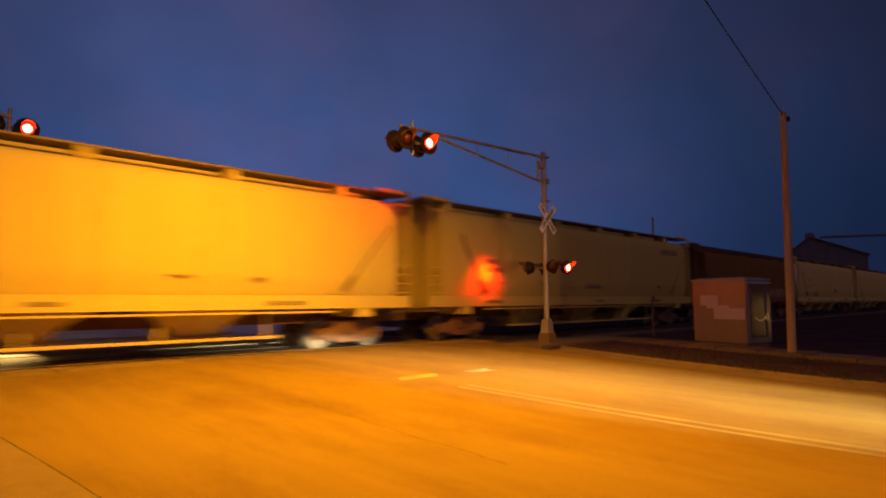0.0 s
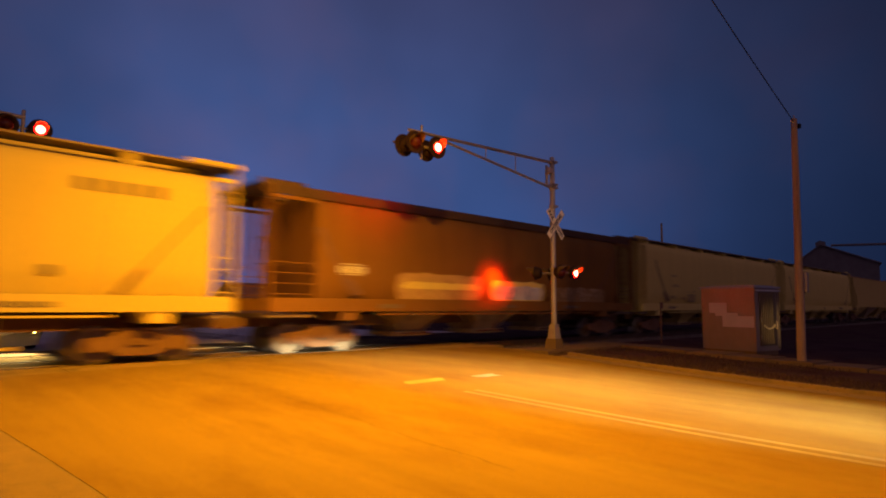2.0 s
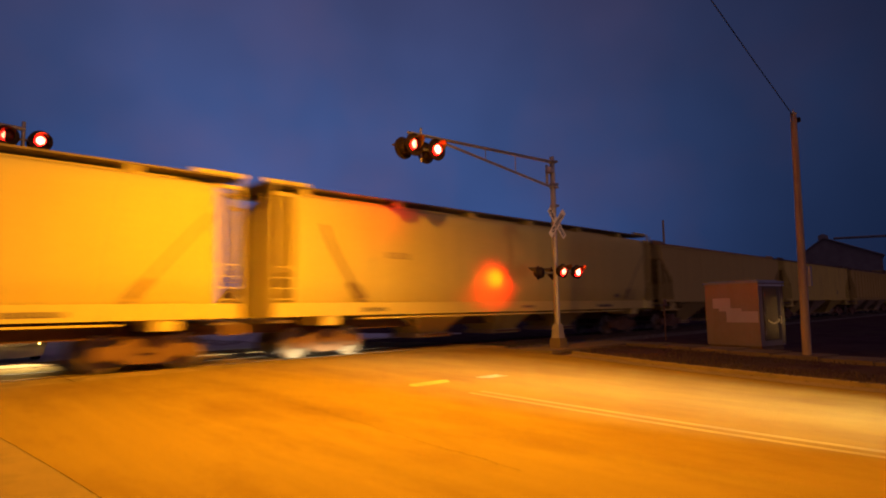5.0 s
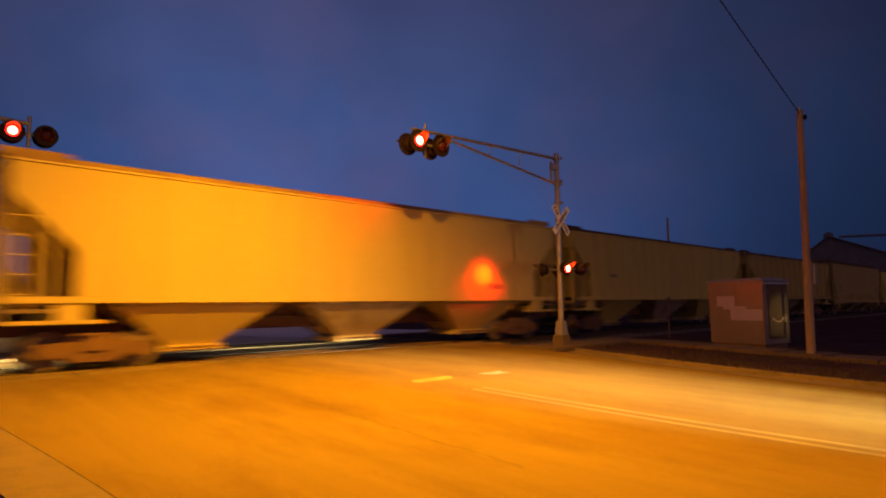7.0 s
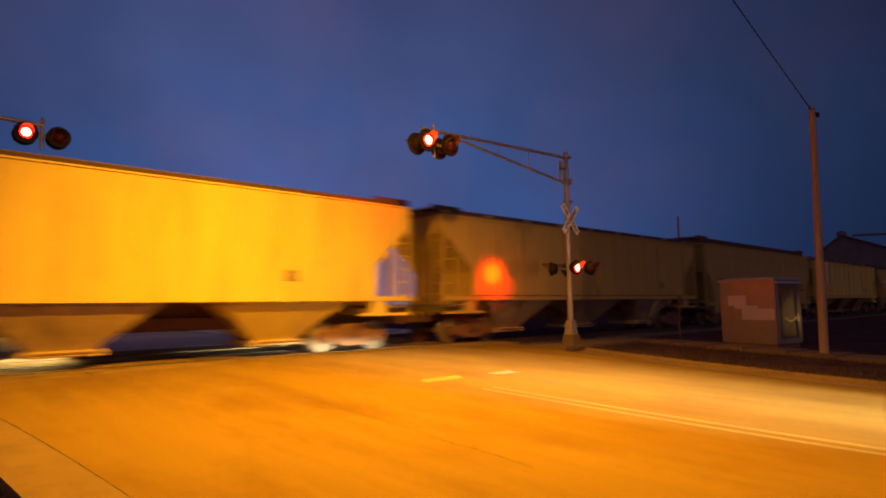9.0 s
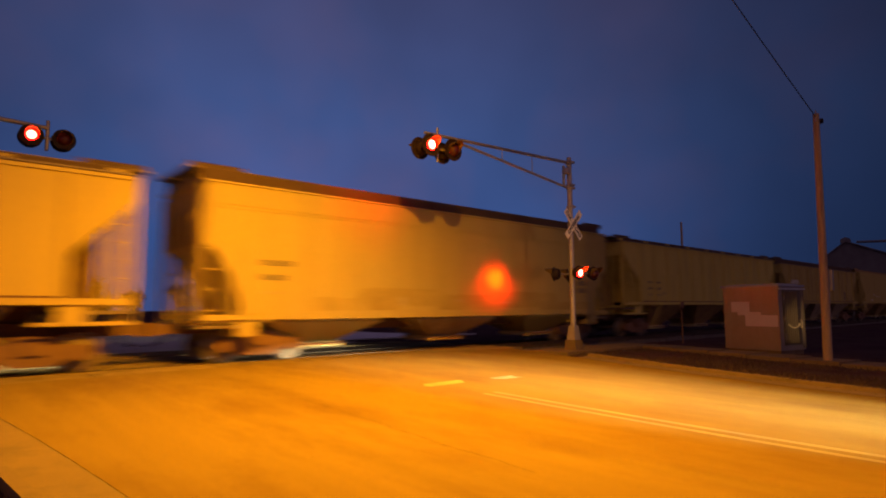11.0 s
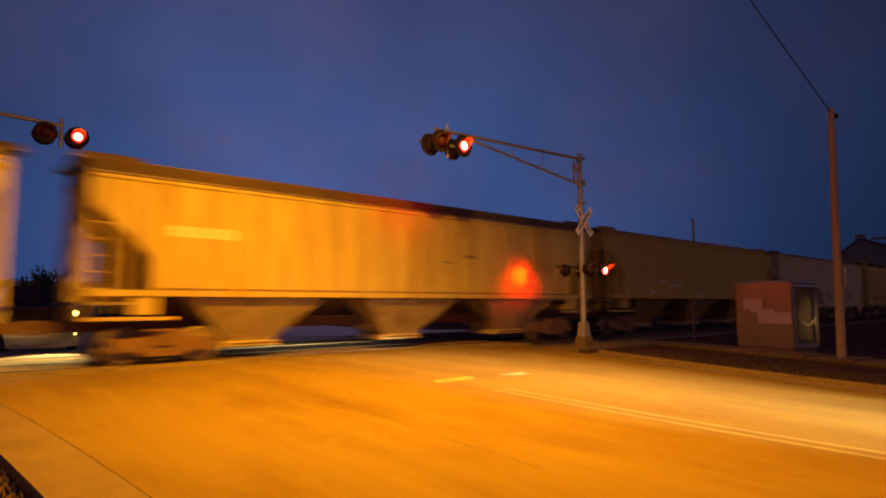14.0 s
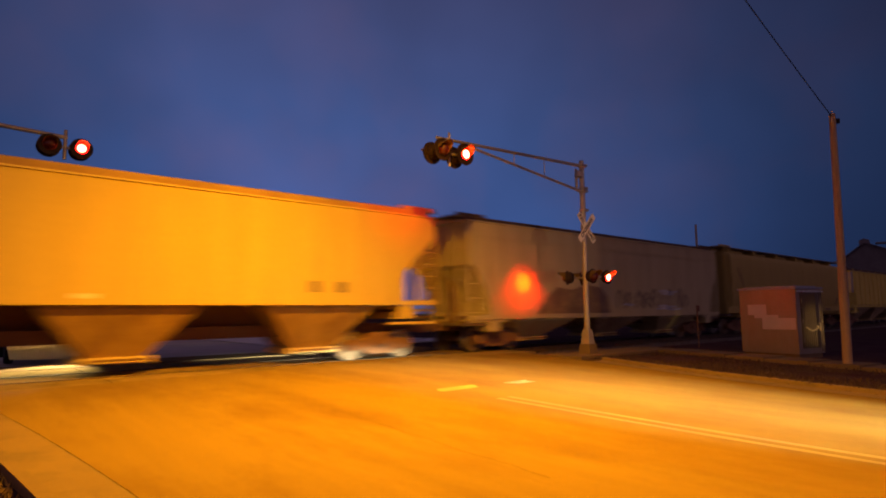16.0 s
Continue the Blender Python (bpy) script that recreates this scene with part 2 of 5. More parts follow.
M_FAINT = material("faint_stencil", (0.40, 0.31, 0.13), 0.8, spread=0.3, scale=9, bump=0, gloss=0.12)
M_DECALLIGHT = material("pale_stencil", (0.60, 0.56, 0.42), 0.7, spread=0.25, scale=9, bump=0)
M_BROWN_STRIP = material("rust_dark_weld", (0.15, 0.075, 0.04), 0.75, spread=0.3, scale=3, fine=20, bump=0.1)
M_BRICKDARK = material("dark_siding", (0.13, 0.125, 0.13), 0.8, spread=0.25, scale=0.6, fine=5, bump=0.2)
M_ROOF = material("dark_shingle", (0.15, 0.145, 0.155), 0.85, spread=0.3, scale=0.8, fine=6, bump=0.4)
M_GLASSDARK = material("dark_window_glass", (0.02, 0.022, 0.028), 0.08, spread=0.1, bump=0)
M_BARK = material("bark", (0.05, 0.04, 0.032), 0.9, spread=0.3, scale=4, bump=0.5)
M_LEAF = material("night_foliage", (0.035, 0.042, 0.022), 0.8, spread=0.3, scale=1, island=0.4, bump=0)
# cream that stands in for headlit ground below the train
M_GROUND_GLOW = material("ground_glow_cream", (0.74, 0.70, 0.60), 0.6, spread=0.15, scale=3, bump=0.05)
M_CARPAINT = material("dark_car_paint", (0.03, 0.032, 0.04), 0.25, 0.2, spread=0.1, scale=2, bump=0.02, coat=0.6)
# pale yellow puts headlight glints into handle, padlock and chain
M_GLINT = material("glint_yellow_metal", (0.92, 0.80, 0.42), 0.25, 0.3, spread=0.1, bump=0)
M_RUBBER = material("tyre_rubber", (0.02, 0.02, 0.02), 0.85, spread=0.2, bump=0.2)
M_CHROME = material("bright_trim", (0.7, 0.68, 0.62), 0.3, 0.95, spread=0.1, bump=0)
M_HEADLAMP = material("burning_headlamp", (0.6, 0.5, 0.35), 0.3, spread=0.05, bump=0, emit=(1.0, 0.56, 0.10), strength=14.0)


M_WELD = material("dark_weld", (0.19, 0.125, 0.05), 0.75, spread=0.3, scale=3, fine=20, bump=0.1)


def car_paint(name, colour, rust=(0.20, 0.11, 0.055), dirty=(0.58, 0.80)):
    """Faded freight-car paint: rain streaks that run down the sheets and blotches of rust and dust."""
    return material(name, colour, 0.62, spread=0.09, scale=0.9, fine=9, bump=0.08, stretch=(2.4, 1, 0.22),
                    stain=rust, stain_at=dirty, stain_scale=1.1, stain_stretch=(2.6, 1, 0.30), gloss=0.12)


P_CREAM = car_paint("faded_cream_paint", (0.63, 0.508, 0.15), (0.47, 0.39, 0.17), (0.62, 1.0))
P_CREAM_DULL = car_paint("dull_cream_paint", (0.54, 0.426, 0.11), (0.42, 0.34, 0.15), (0.58, 0.95))
P_OXIDE = car_paint("oxide_brown_paint", (0.205, 0.10, 0.022), (0.12, 0.057, 0.020), (0.5, 0.85))
P_GREY = car_paint("pale_grey_paint", (0.51, 0.39, 0.12), (0.42, 0.33, 0.15), (0.62, 1.0))
P_GREY_DULL = car_paint("dull_grey_paint", (0.46, 0.34, 0.091), (0.33, 0.25, 0.11), (0.55, 0.9))
P_DUST = car_paint("dusty_grey_paint", (0.62, 0.495, 0.115), (0.32, 0.20, 0.08), (0.50, 0.84))
P_SLATE = car_paint("slate_grey_paint", (0.47, 0.40, 0.22), (0.30, 0.22, 0.12), (0.50, 0.84))
P_TAN = car_paint("tan_grey_paint", (0.41, 0.312, 0.095), (0.30, 0.21, 0.09), (0.56, 0.9))
P_WORN = car_paint("worn_tan_paint", (0.47, 0.355, 0.095), (0.25, 0.15, 0.06), (0.46, 0.74))
P_DARK = car_paint("dark_grey_paint", (0.22, 0.21, 0.19), (0.13, 0.10, 0.08), (0.5, 0.8))


# ---------------------------------------------------------------- mesh helpers
def box(bm, x0, x1, y0, y1, z0, z1):
    v = [bm.verts.new(c) for c in ((x0, y0, z0), (x1, y0, z0), (x1, y1, z0), (x0, y1, z0), (x0, y0, z1), (x1, y0, z1), (x1, y1, z1), (x0, y1, z1))]
    for f in ((0, 3, 2, 1), (4, 5, 6, 7), (0, 1, 5, 4), (1, 2, 6, 5), (2, 3, 7, 6), (3, 0, 4, 7)):
        bm.faces.new([v[i] for i in f])
    return v


def tube(bm, a, b, r0, r1=None, sides=10, caps=True):
    """A round bar from a to b."""
    r1 = r0 if r1 is None else r1
    a, b = Vector(a), Vector(b)
    q = (b - a).to_track_quat("Z", "Y")
    rings = []
    for c, r in ((a, r0), (b, r1)):
        rings.append([bm.verts.new(c + q @ Vector((r * math.cos(k * math.tau / sides), r * math.sin(k * math.tau / sides), 0))) for k in range(sides)])
    for k in range(sides):
        bm.faces.new((rings[0][k], rings[0][(k + 1) % sides], rings[1][(k + 1) % sides], rings[1][k]))
    if caps:
        bm.faces.new(rings[0][::-1])
        bm.faces.new(rings[1])


def lathe(bm, profile, axis="z", at=(0, 0, 0), sides=24, arc=(0.0, 360.0)):
    """Turns (radius, height) rows about an axis; arc cuts a part of the turn out."""
    full = arc[1] - arc[0] >= 359.9
    n = sides if full else sides + 1
    cols = []
    for k in range(n):
        w = radians(arc[0] + (arc[1] - arc[0]) * k / sides)
        row = []
        for r, h in profile:
            p = (r * math.cos(w), r * math.sin(w), h)
            p = {"z": p, "y": (p[0], p[2], p[1]), "x": (p[2], p[0], p[1])}[axis]
            row.append(bm.verts.new((p[0] + at[0], p[1] + at[1], p[2] + at[2])))
        cols.append(row)
    for k in range(sides):
        c0, c1 = cols[k], cols[(k + 1) % n]
        for i in range(len(profile) - 1):
            bm.faces.new((c0[i], c0[i + 1], c1[i + 1], c1[i]))


def prism(bm, outline, y0, y1):
    """Extrudes an outline of (x, z) from y0 to y1."""
    a = [bm.verts.new((x, y0, z)) for x, z in outline]
    b = [bm.verts.new((x, y1, z)) for x, z in outline]
    bm.faces.new(a)
    bm.faces.new(b[::-1])
    for i in range(len(outline)):
        j = (i + 1) % len(outline)
        bm.faces.new((a[i], b[i], b[j], a[j]))


def sweep(bm, section, x0, x1, closed=True):
    """Extrudes a section of (y, z) from x0 to x1."""
    a = [bm.verts.new((x0, y, z)) for y, z in section]
    b = [bm.verts.new((x1, y, z)) for y, z in section]
    m = len(section)
    for i in range(m if closed else m - 1):
        j = (i + 1) % m
        bm.faces.new((a[i], b[i], b[j], a[j]))
    if closed:
        bm.faces.new(a[::-1])
        bm.faces.new(b)


def mesh_of(bm, name, mats, bevel=0.0, smooth=False):
    if bevel:
        bmesh.ops.bevel(bm, geom=[e for e in bm.edges if len(e.link_faces) == 2 and e.calc_face_angle(0) > 0.6], offset=bevel, segments=2, affect="EDGES", clamp_overlap=True)
    bmesh.ops.recalc_face_normals(bm, faces=bm.faces)
    me = bpy.data.meshes.new(name)
    if smooth:
        for f in bm.faces:
            f.smooth = True
        for e in bm.edges:
            if len(e.link_faces) == 2 and e.calc_face_angle(0) > 0.7:
                e.smooth = False
    bm.to_mesh(me)
    bm.free()
    for m in mats if isinstance(mats, (list, tuple)) else (mats,):
        me.materials.append(m)
    return me


def part(name, bm, mat, parent=None, label="", at=None, bevel=0.0, smooth=False):
    """One mesh object under a thing or a part."""
    me = bm if isinstance(bm, bpy.types.Mesh) else mesh_of(bm, name, mat, bevel, smooth)
    ob = new(name, me)
    ob.parent = parent
    if at is not None:
        ob.matrix_basis = at
    if label:
        ob["label"] = label
    return ob


def thing(name, label, category, at=None, group="", kind=""):
    ob = tagged(new(name), label, category, group, kind)
    if at is not None:
        ob.matrix_basis = at
    return ob


def B():
    return bmesh.new()


# ---------------------------------------------------------------- ground, road and track
def smooth_step(a, b, t):
    t = min(1.0, max(0.0, (t - a) / (b - a)))
    return t * t * (3 - 2 * t)


def road_z(y):
    """The road climbs a little to the rails and falls again behind them."""
    if y < TRACK_Y:
        return -0.012 - 0.215 * (1 - smooth_step(0.8, 13.2, y))
    return -0.012 - 0.30 * smooth_step(18.8, 33.0, y)


TRACK_Y = 15.97


def ROAD_L(y):
    """The near edge of the carriageway flares out towards the crossing."""
    q = min(max(y, 0.0), 13.5)
    return 1.695 - 0.03 * q - 0.005 * q * q if y < 20 else 0.9


def ROAD_R(y):
    q = min(max(y, 0.0), 13.5)
    return 12.2 + 0.06 * q + 0.012 * q * q if y < 20 else 13.8


def CENTRE(y):
    return 7.30


Y_ROWS = [-60, -40, -25, -15, -9, -5, -2.5, 0, 1, 2, 3, 4, 5, 6, 7, 8, 9, 10, 11, 12, 13, 13.57]
Y_FAR = [20.6, 22, 24, 26, 28, 30, 33, 37, 45, 60, 90]


def strip(name, left, right, rows, lift, mat, cross=2, thick=0.0, parent=None, label="", category="", kind="structure", crown=0.0):
    bm = B()
    grid = []
    for y in rows:
        xl, xr = left(y), right(y)
        line = []
        for k in range(cross + 1):
            u = k / cross
            line.append(bm.verts.new((xl + (xr - xl) * u, y, road_z(y) + lift + crown * (1 - (2 * u - 1) ** 2))))
        grid.append(line)
    for i in range(len(rows) - 1):
        for k in range(cross):
            bm.faces.new((grid[i][k], grid[i][k + 1], grid[i + 1][k + 1], grid[i + 1][k]))
    if thick:
        geo = bmesh.ops.extrude_face_region(bm, geom=bm.faces[:])["geom"]
        for g in geo:
            if isinstance(g, bmesh.types.BMVert):
                g.co.z -= thick
    ob = part(name, bm, mat, parent, label, smooth=False)
    if not parent:
        tagged(ob, label, category, kind=kind)
    return ob


# one sheet of ground out to the horizon, lower than the paved parts
bm = B()
xs = [-900, -300, -120, -60, -30, -16, -8, -3, 0, 2, 5, 8, 11, 14, 17, 19, 21, 23, 26, 30, 36, 45, 60, 90, 150, 300, 900]
ys = [-900, -300, -100, -50, -25, -12, -6, -3, 0, 2, 4, 6, 8, 10, 11.5, 12.4, 13.4, 18.6, 21, 24, 27, 32, 45, 70, 120, 300, 900]
grid = [[bm.verts.new((x, y, road_z(y) - 0.07 + (0.05 * noise.noise(Vector((x * 0.31, y * 0.31, 0))) if abs(x) < 80 and abs(y) < 80 and not 0 < x < 16 else -0.04)
                       - (0.22 if 13.0 < y < 19 else 0))) for x in xs] for y in ys]
for i in range(len(ys) - 1):
    for k in range(len(xs) - 1):
        bm.faces.new((grid[i][k], grid[i][k + 1], grid[i + 1][k + 1], grid[i + 1][k]))
ground = part("ground", bm, M_SOIL)
tagged(ground, "dark soil and thin winter grass around the crossing", "ground", kind="structure")

road = strip("road", ROAD_L, ROAD_R, Y_ROWS, 0.0, M_ASPHALT, 12, 0.06, label="worn grey asphalt road lit by a street lamp", category="road", crown=0.05)
strip("road", ROAD_L, ROAD_R, [18.55, 19.2, 19.99, 20.01, 20.6], 0.0, M_APPROACH, 8, 0.06, label="worn asphalt ramp behind the crossing, darkened for shade", category="road", crown=0.03)
strip("road", ROAD_L, ROAD_R, Y_FAR, 0.0, M_FARROAD, 8, 0.06, label="worn asphalt road beyond the railway, coloured pale for light on it", category="road", crown=0.03)

# added patch of ground; its pale colour stands for light beyond the train
strip("far_lot", lambda y: 14.3, lambda y: 24.0, [24, 28, 33, 40, 50, 64], 0.02, M_FARGROUND, 4, 0.06, label="far ground beyond the railway, coloured pale for light on it", category="pavement")

# double yellow centre line, worn through in places
for off in (-0.13, 0.13):
    strip("centre_line", lambda y: CENTRE(y) + off - 0.055, lambda y: CENTRE(y) + off + 0.055, [y for y in np.arange(-14, 7.6, 0.7)], 0.0525, M_YELLOW, 1, 0.0, road)
# fading patches: stop bar pieces before the rails; yellow one brightened for headlight glow
for x0, x1, y0, y1, mat in ((7.0, 7.85, 8.1, 8.42, M_YELLOW_BRIGHT), (8.68, 9.25, 7.95, 8.25, M_WHITE_LINE)):
    strip("stop_line_remnant", lambda y: x0 + 0.1 * math.sin(y * 9), lambda y: x1 + 0.06 * math.sin(y * 13), [y0 + (y1 - y0) * k / 5 for k in range(6)], 0.0552, mat, 3, 0.0, road)
rng = random.Random(4)
# hairline cracks that wander along the carriageway
M_CRACK = material("road_crack", (0.10, 0.068, 0.026), 0.95, spread=0.3, bump=0, gloss=0.0)
for x0, lean, y0, y1, w, seed in ((4.35, 0.05, 3.6, 8.6, 0.0035, 1.0), (9.7, 0.02, 0.5, 9.5, 0.003, 5.7)):
    def crack(y, k=0.0):
        return x0 + lean * (y - y0) + 0.10 * noise.noise(Vector((y * 0.9, seed, 0))) + 0.03 * noise.noise(Vector((y * 5, seed, 3))) + k
    rows = [y0 + (y1 - y0) * k / 60 for k in range(61)]
    u = (crack((y0 + y1) / 2) - ROAD_L((y0 + y1) / 2)) / (ROAD_R((y0 + y1) / 2) - ROAD_L((y0 + y1) / 2))
    strip("road_crack", lambda y: crack(y, -w), lambda y: crack(y, w), rows, 0.05 * (1 - (2 * u - 1) ** 2) + 0.004, M_CRACK, 1, 0.0, road)
# gutter pans and kerbs
gut = tagged(new("gutter_left"), "pale concrete gutter and kerb beside the road", "kerb", kind="structure")
rows_near = [y for y in Y_ROWS if -25 <= y <= 13]
strip("gutter_pan", lambda y: ROAD_L(y) - 0.50, lambda y: ROAD_L(y) - 0.03, rows_near, 0.006, M_CONCRETE, 1, 0.1, gut)
strip("gutter_joint", lambda y: ROAD_L(y) - 0.03, lambda y: ROAD_L(y), rows_near, -0.004, M_JOINT, 1, 0.05, gut)
strip("kerb", lambda y: ROAD_L(y) - 0.63, lambda y: ROAD_L(y) - 0.505, rows_near, 0.03, M_CONCRETE, 1, 0.2, gut)
gut2 = tagged(new("gutter_right"), "dusty concrete gutter and low kerb along the verge", "kerb", kind="structure")
rows_r = [y for y in Y_ROWS if -25 <= y <= 10]
strip("gutter_pan", lambda y: ROAD_R(y) + 0.02, lambda y: ROAD_R(y) + 0.5, rows_r, 0.006, M_CONCRETE, 1, 0.1, gut2)
strip("gutter_joint", lambda y: ROAD_R(y) + 0.02, lambda y: ROAD_R(y) + 0.07, rows_r, 0.0095, M_JOINT, 1, 0.0, gut2)
strip("kerb", lambda y: ROAD_R(y) + 0.505, lambda y: ROAD_R(y) + 0.67, rows_r, 0.085, M_CONCRETE, 1, 0.22, gut2)

# pavement slabs behind the verge
walkway = tagged(new("pavement"), "narrow concrete pavement beyond the grass verge", "pavement", kind="structure")
y = -14.0
while y < 10.5:
    xl = 17.5 + 0.16 * y if y > 0 else 17.5
    bm = B()
    v = box(bm, 0, 1.25, 0.012, 1.238, -0.09, 0.03)
    part("slab", bm, M_CONCRETE, walkway, at=pose(xl, y, road_z(y + 0.6) + rng.uniform(-0.004, 0.004), 0, 0, -9 if y > 0 else 0))
    y += 1.25
bm = B()
prism(bm, [(15.0, -0.02), (20.6, -0.02), (20.6, -0.14), (15.0, -0.14)], 11.05, 12.55)
tagged(part("pavement_apron", bm, M_CONCRETE, bevel=0.01), "concrete apron round the signal mast base", "pavement", kind="structure")

# track: ballast bank, timber ties, rails, crossing panels
bm = B()
sec = [(13.17, -0.36), (14.07, -0.19), (14.47, -0.175), (17.47, -0.175), (17.87, -0.19), (18.77, -0.36)]
for x0, x1 in ((-320, 0.2), (15.9, 420)):
    n = 60
    cols = []
    for k in range(n + 1):
        u = k / n
        x = x1 - (x1 - x0) * u ** 2.2 if x0 < 0 else x0 + (x1 - x0) * u ** 2.2
        cols.append([bm.verts.new((x, yy, zz + 0.02 * noise.noise(Vector((x, yy * 2, 3))))) for yy, zz in sec])
    for k in range(n):
        for i in range(len(sec) - 1):
            bm.faces.new((cols[k][i], cols[k][i + 1], cols[k + 1][i + 1], cols[k + 1][i]))
tagged(part("ballast_bed", bm, M_GRAVEL), "grey crushed-stone ballast under the railway track", "ballast", kind="structure")
bm = B()
for k in range(2600):
    x = rng.choice((rng.uniform(-6, 0.1), rng.uniform(16.0, 32)))
    yy = rng.uniform(13.4, 15.2)
    z = -0.36 + 0.17 * smooth_step(13.17, 14.07, yy) + 0.01
    r = rng.uniform(0.018, 0.04)
    m = pose(x, yy, z, rng.uniform(0, 360), rng.uniform(0, 360), 0)
    vs = [bm.verts.new(m @ Vector(c)) for c in ((r, 0, 0), (-r * 0.8, r * 0.5, 0), (-r * 0.5, -r, 0), (0, 0, r * 0.9), (0, 0, -r * 0.7))]
    for f in ((0, 1, 3), (1, 2, 3), (2, 0, 3), (1, 0, 4), (2, 1, 4), (0, 2, 4)):
        bm.faces.new([vs[i] for i in f])
tagged(part("ballast_stones", bm, M_GRAVEL), "loose angular ballast stones on the shoulder of the bank", "stones", kind="stuff")

track = tagged(new("railway_track"), "single railway track with worn steel rails", "railway track", kind="structure")
bm = B()
box(bm, -0.11, 0.11, -1.3, 1.3, -0.33, -0.16)
tie = mesh_of(bm, "tie", M_TIE, 0.008)
for x in [-0.2 - 0.53 * k for k in range(60)] + [16.1 + 0.53 * k for k in range(110)]:
    part("tie", tie, None, track, at=pose(x, TRACK_Y, 0))
head = [(-0.075, -0.16), (0.075, -0.16), (0.075, -0.148), (0.012, -0.13), (0.012, -0.045), (0.036, -0.035), (0.036, -0.006), (0.028, 0.0),
        (-0.028, 0.0), (-0.036, -0.006), (-0.036, -0.035), (-0.012, -0.045), (-0.012, -0.13), (-0.075, -0.148)]
for s in (-1, 1):
    bm = B()
    sweep(bm, [(TRACK_Y + s * 0.755 + a, b) for a, b in head], -320, 420)
    part("rail", bm, M_RAIL, track)
crossing = tagged(new("crossing_deck"), "concrete crossing panels between and beside the rails", "level crossing", kind="structure")
for x0 in [0.25 + 2.6 * k for k in range(6)]:
    for y0, y1 in ((13.59, 15.14), (15.31, 16.63), (16.80, 18.52)):
        bm = B()
        box(bm, x0 + 0.01, x0 + 2.59, y0, y1, -0.2, -0.014)
        # panels out of the lamp light take the shade-coloured copy
        part("panel", bm, M_PANEL if y1 < 15.2 or x0 < 4.5 else M_PANEL_SHADED, crossing, bevel=0.012)

# dirt, small stones and dead leaves that wash out over the kerb and lie in the gutter
bm = B()
for k in range(5200):
    y = rng.uniform(-4, 10.5)
    off = 0.84 + rng.gauss(0, 0.13) + 0.16 * noise.noise(Vector((y * 0.8, 1.7, 0)))
    x = ROAD_R(y) + off
    z = road_z(y) + (0.086 if 0.50 < off < 0.68 else 0.012 if off <= 0.50 else -0.03)
    r = rng.uniform(0.008, 0.032)
    m = pose(x, y, z, rng.uniform(-20, 20), rng.uniform(-20, 20), rng.uniform(0, 360))
    vs = [bm.verts.new(m @ Vector(c)) for c in ((r, 0, 0), (0, r * 0.7, 0), (-r, 0.2 * r, 0), (-0.2 * r, -r * 0.7, 0), (0, 0, r * 0.55))]
    for f in ((0, 1, 4), (1, 2, 4), (2, 3, 4), (3, 0, 4)):
        bm.faces.new([vs[i] for i in f])
tagged(part("kerb_debris", bm, M_GRASS), "dirt, stones and dead leaves along the kerb", "debris", kind="stuff")

# verge grass: thin dry tufts
bm = B()
for k in range(9000):
    y = rng.uniform(-3, 11.0)
    xl, xr = ROAD_R(y) + 0.75, 17.6 + 0.16 * max(0, y)
    x = rng.uniform(xl, xr)
    if noise.noise(Vector((x * 0.5, y * 0.5, 7))) < -0.15:
        continue
    h, w, a = rng.uniform(0.03, 0.10), rng.uniform(0.008, 0.018), rng.uniform(0, math.tau)
    z = road_z(y) - 0.07
    dx, dy = math.cos(a) * w, math.sin(a) * w
    bm.faces.new([bm.verts.new(c) for c in ((x - dx, y - dy, z), (x + dx, y + dy, z), (x + rng.uniform(-.05, .05), y + rng.uniform(-.05, .05), z + h))])
for k in range(2500):
    y = rng.uniform(3, 12)
    x = ROAD_L(y) - 0.65 - abs(rng.gauss(0, 0.7))
    h, w, a = rng.uniform(0.03, 0.11), rng.uniform(0.008, 0.018), rng.uniform(0, math.tau)
    z = road_z(y) - 0.06
    dx, dy = math.cos(a) * w, math.sin(a) * w
    bm.faces.new([bm.verts.new(c) for c in ((x - dx, y - dy, z), (x + dx, y + dy, z), (x + rng.uniform(-.05, .05), y + rng.uniform(-.05, .05), z + h))])
tagged(part("verge_grass", bm, M_GRASS), "sparse dry brown grass on the verge", "grass", kind="stuff")


# ---------------------------------------------------------------- crossing signals
SHUTTERS = []          # (shutter, side): side 0 burns first


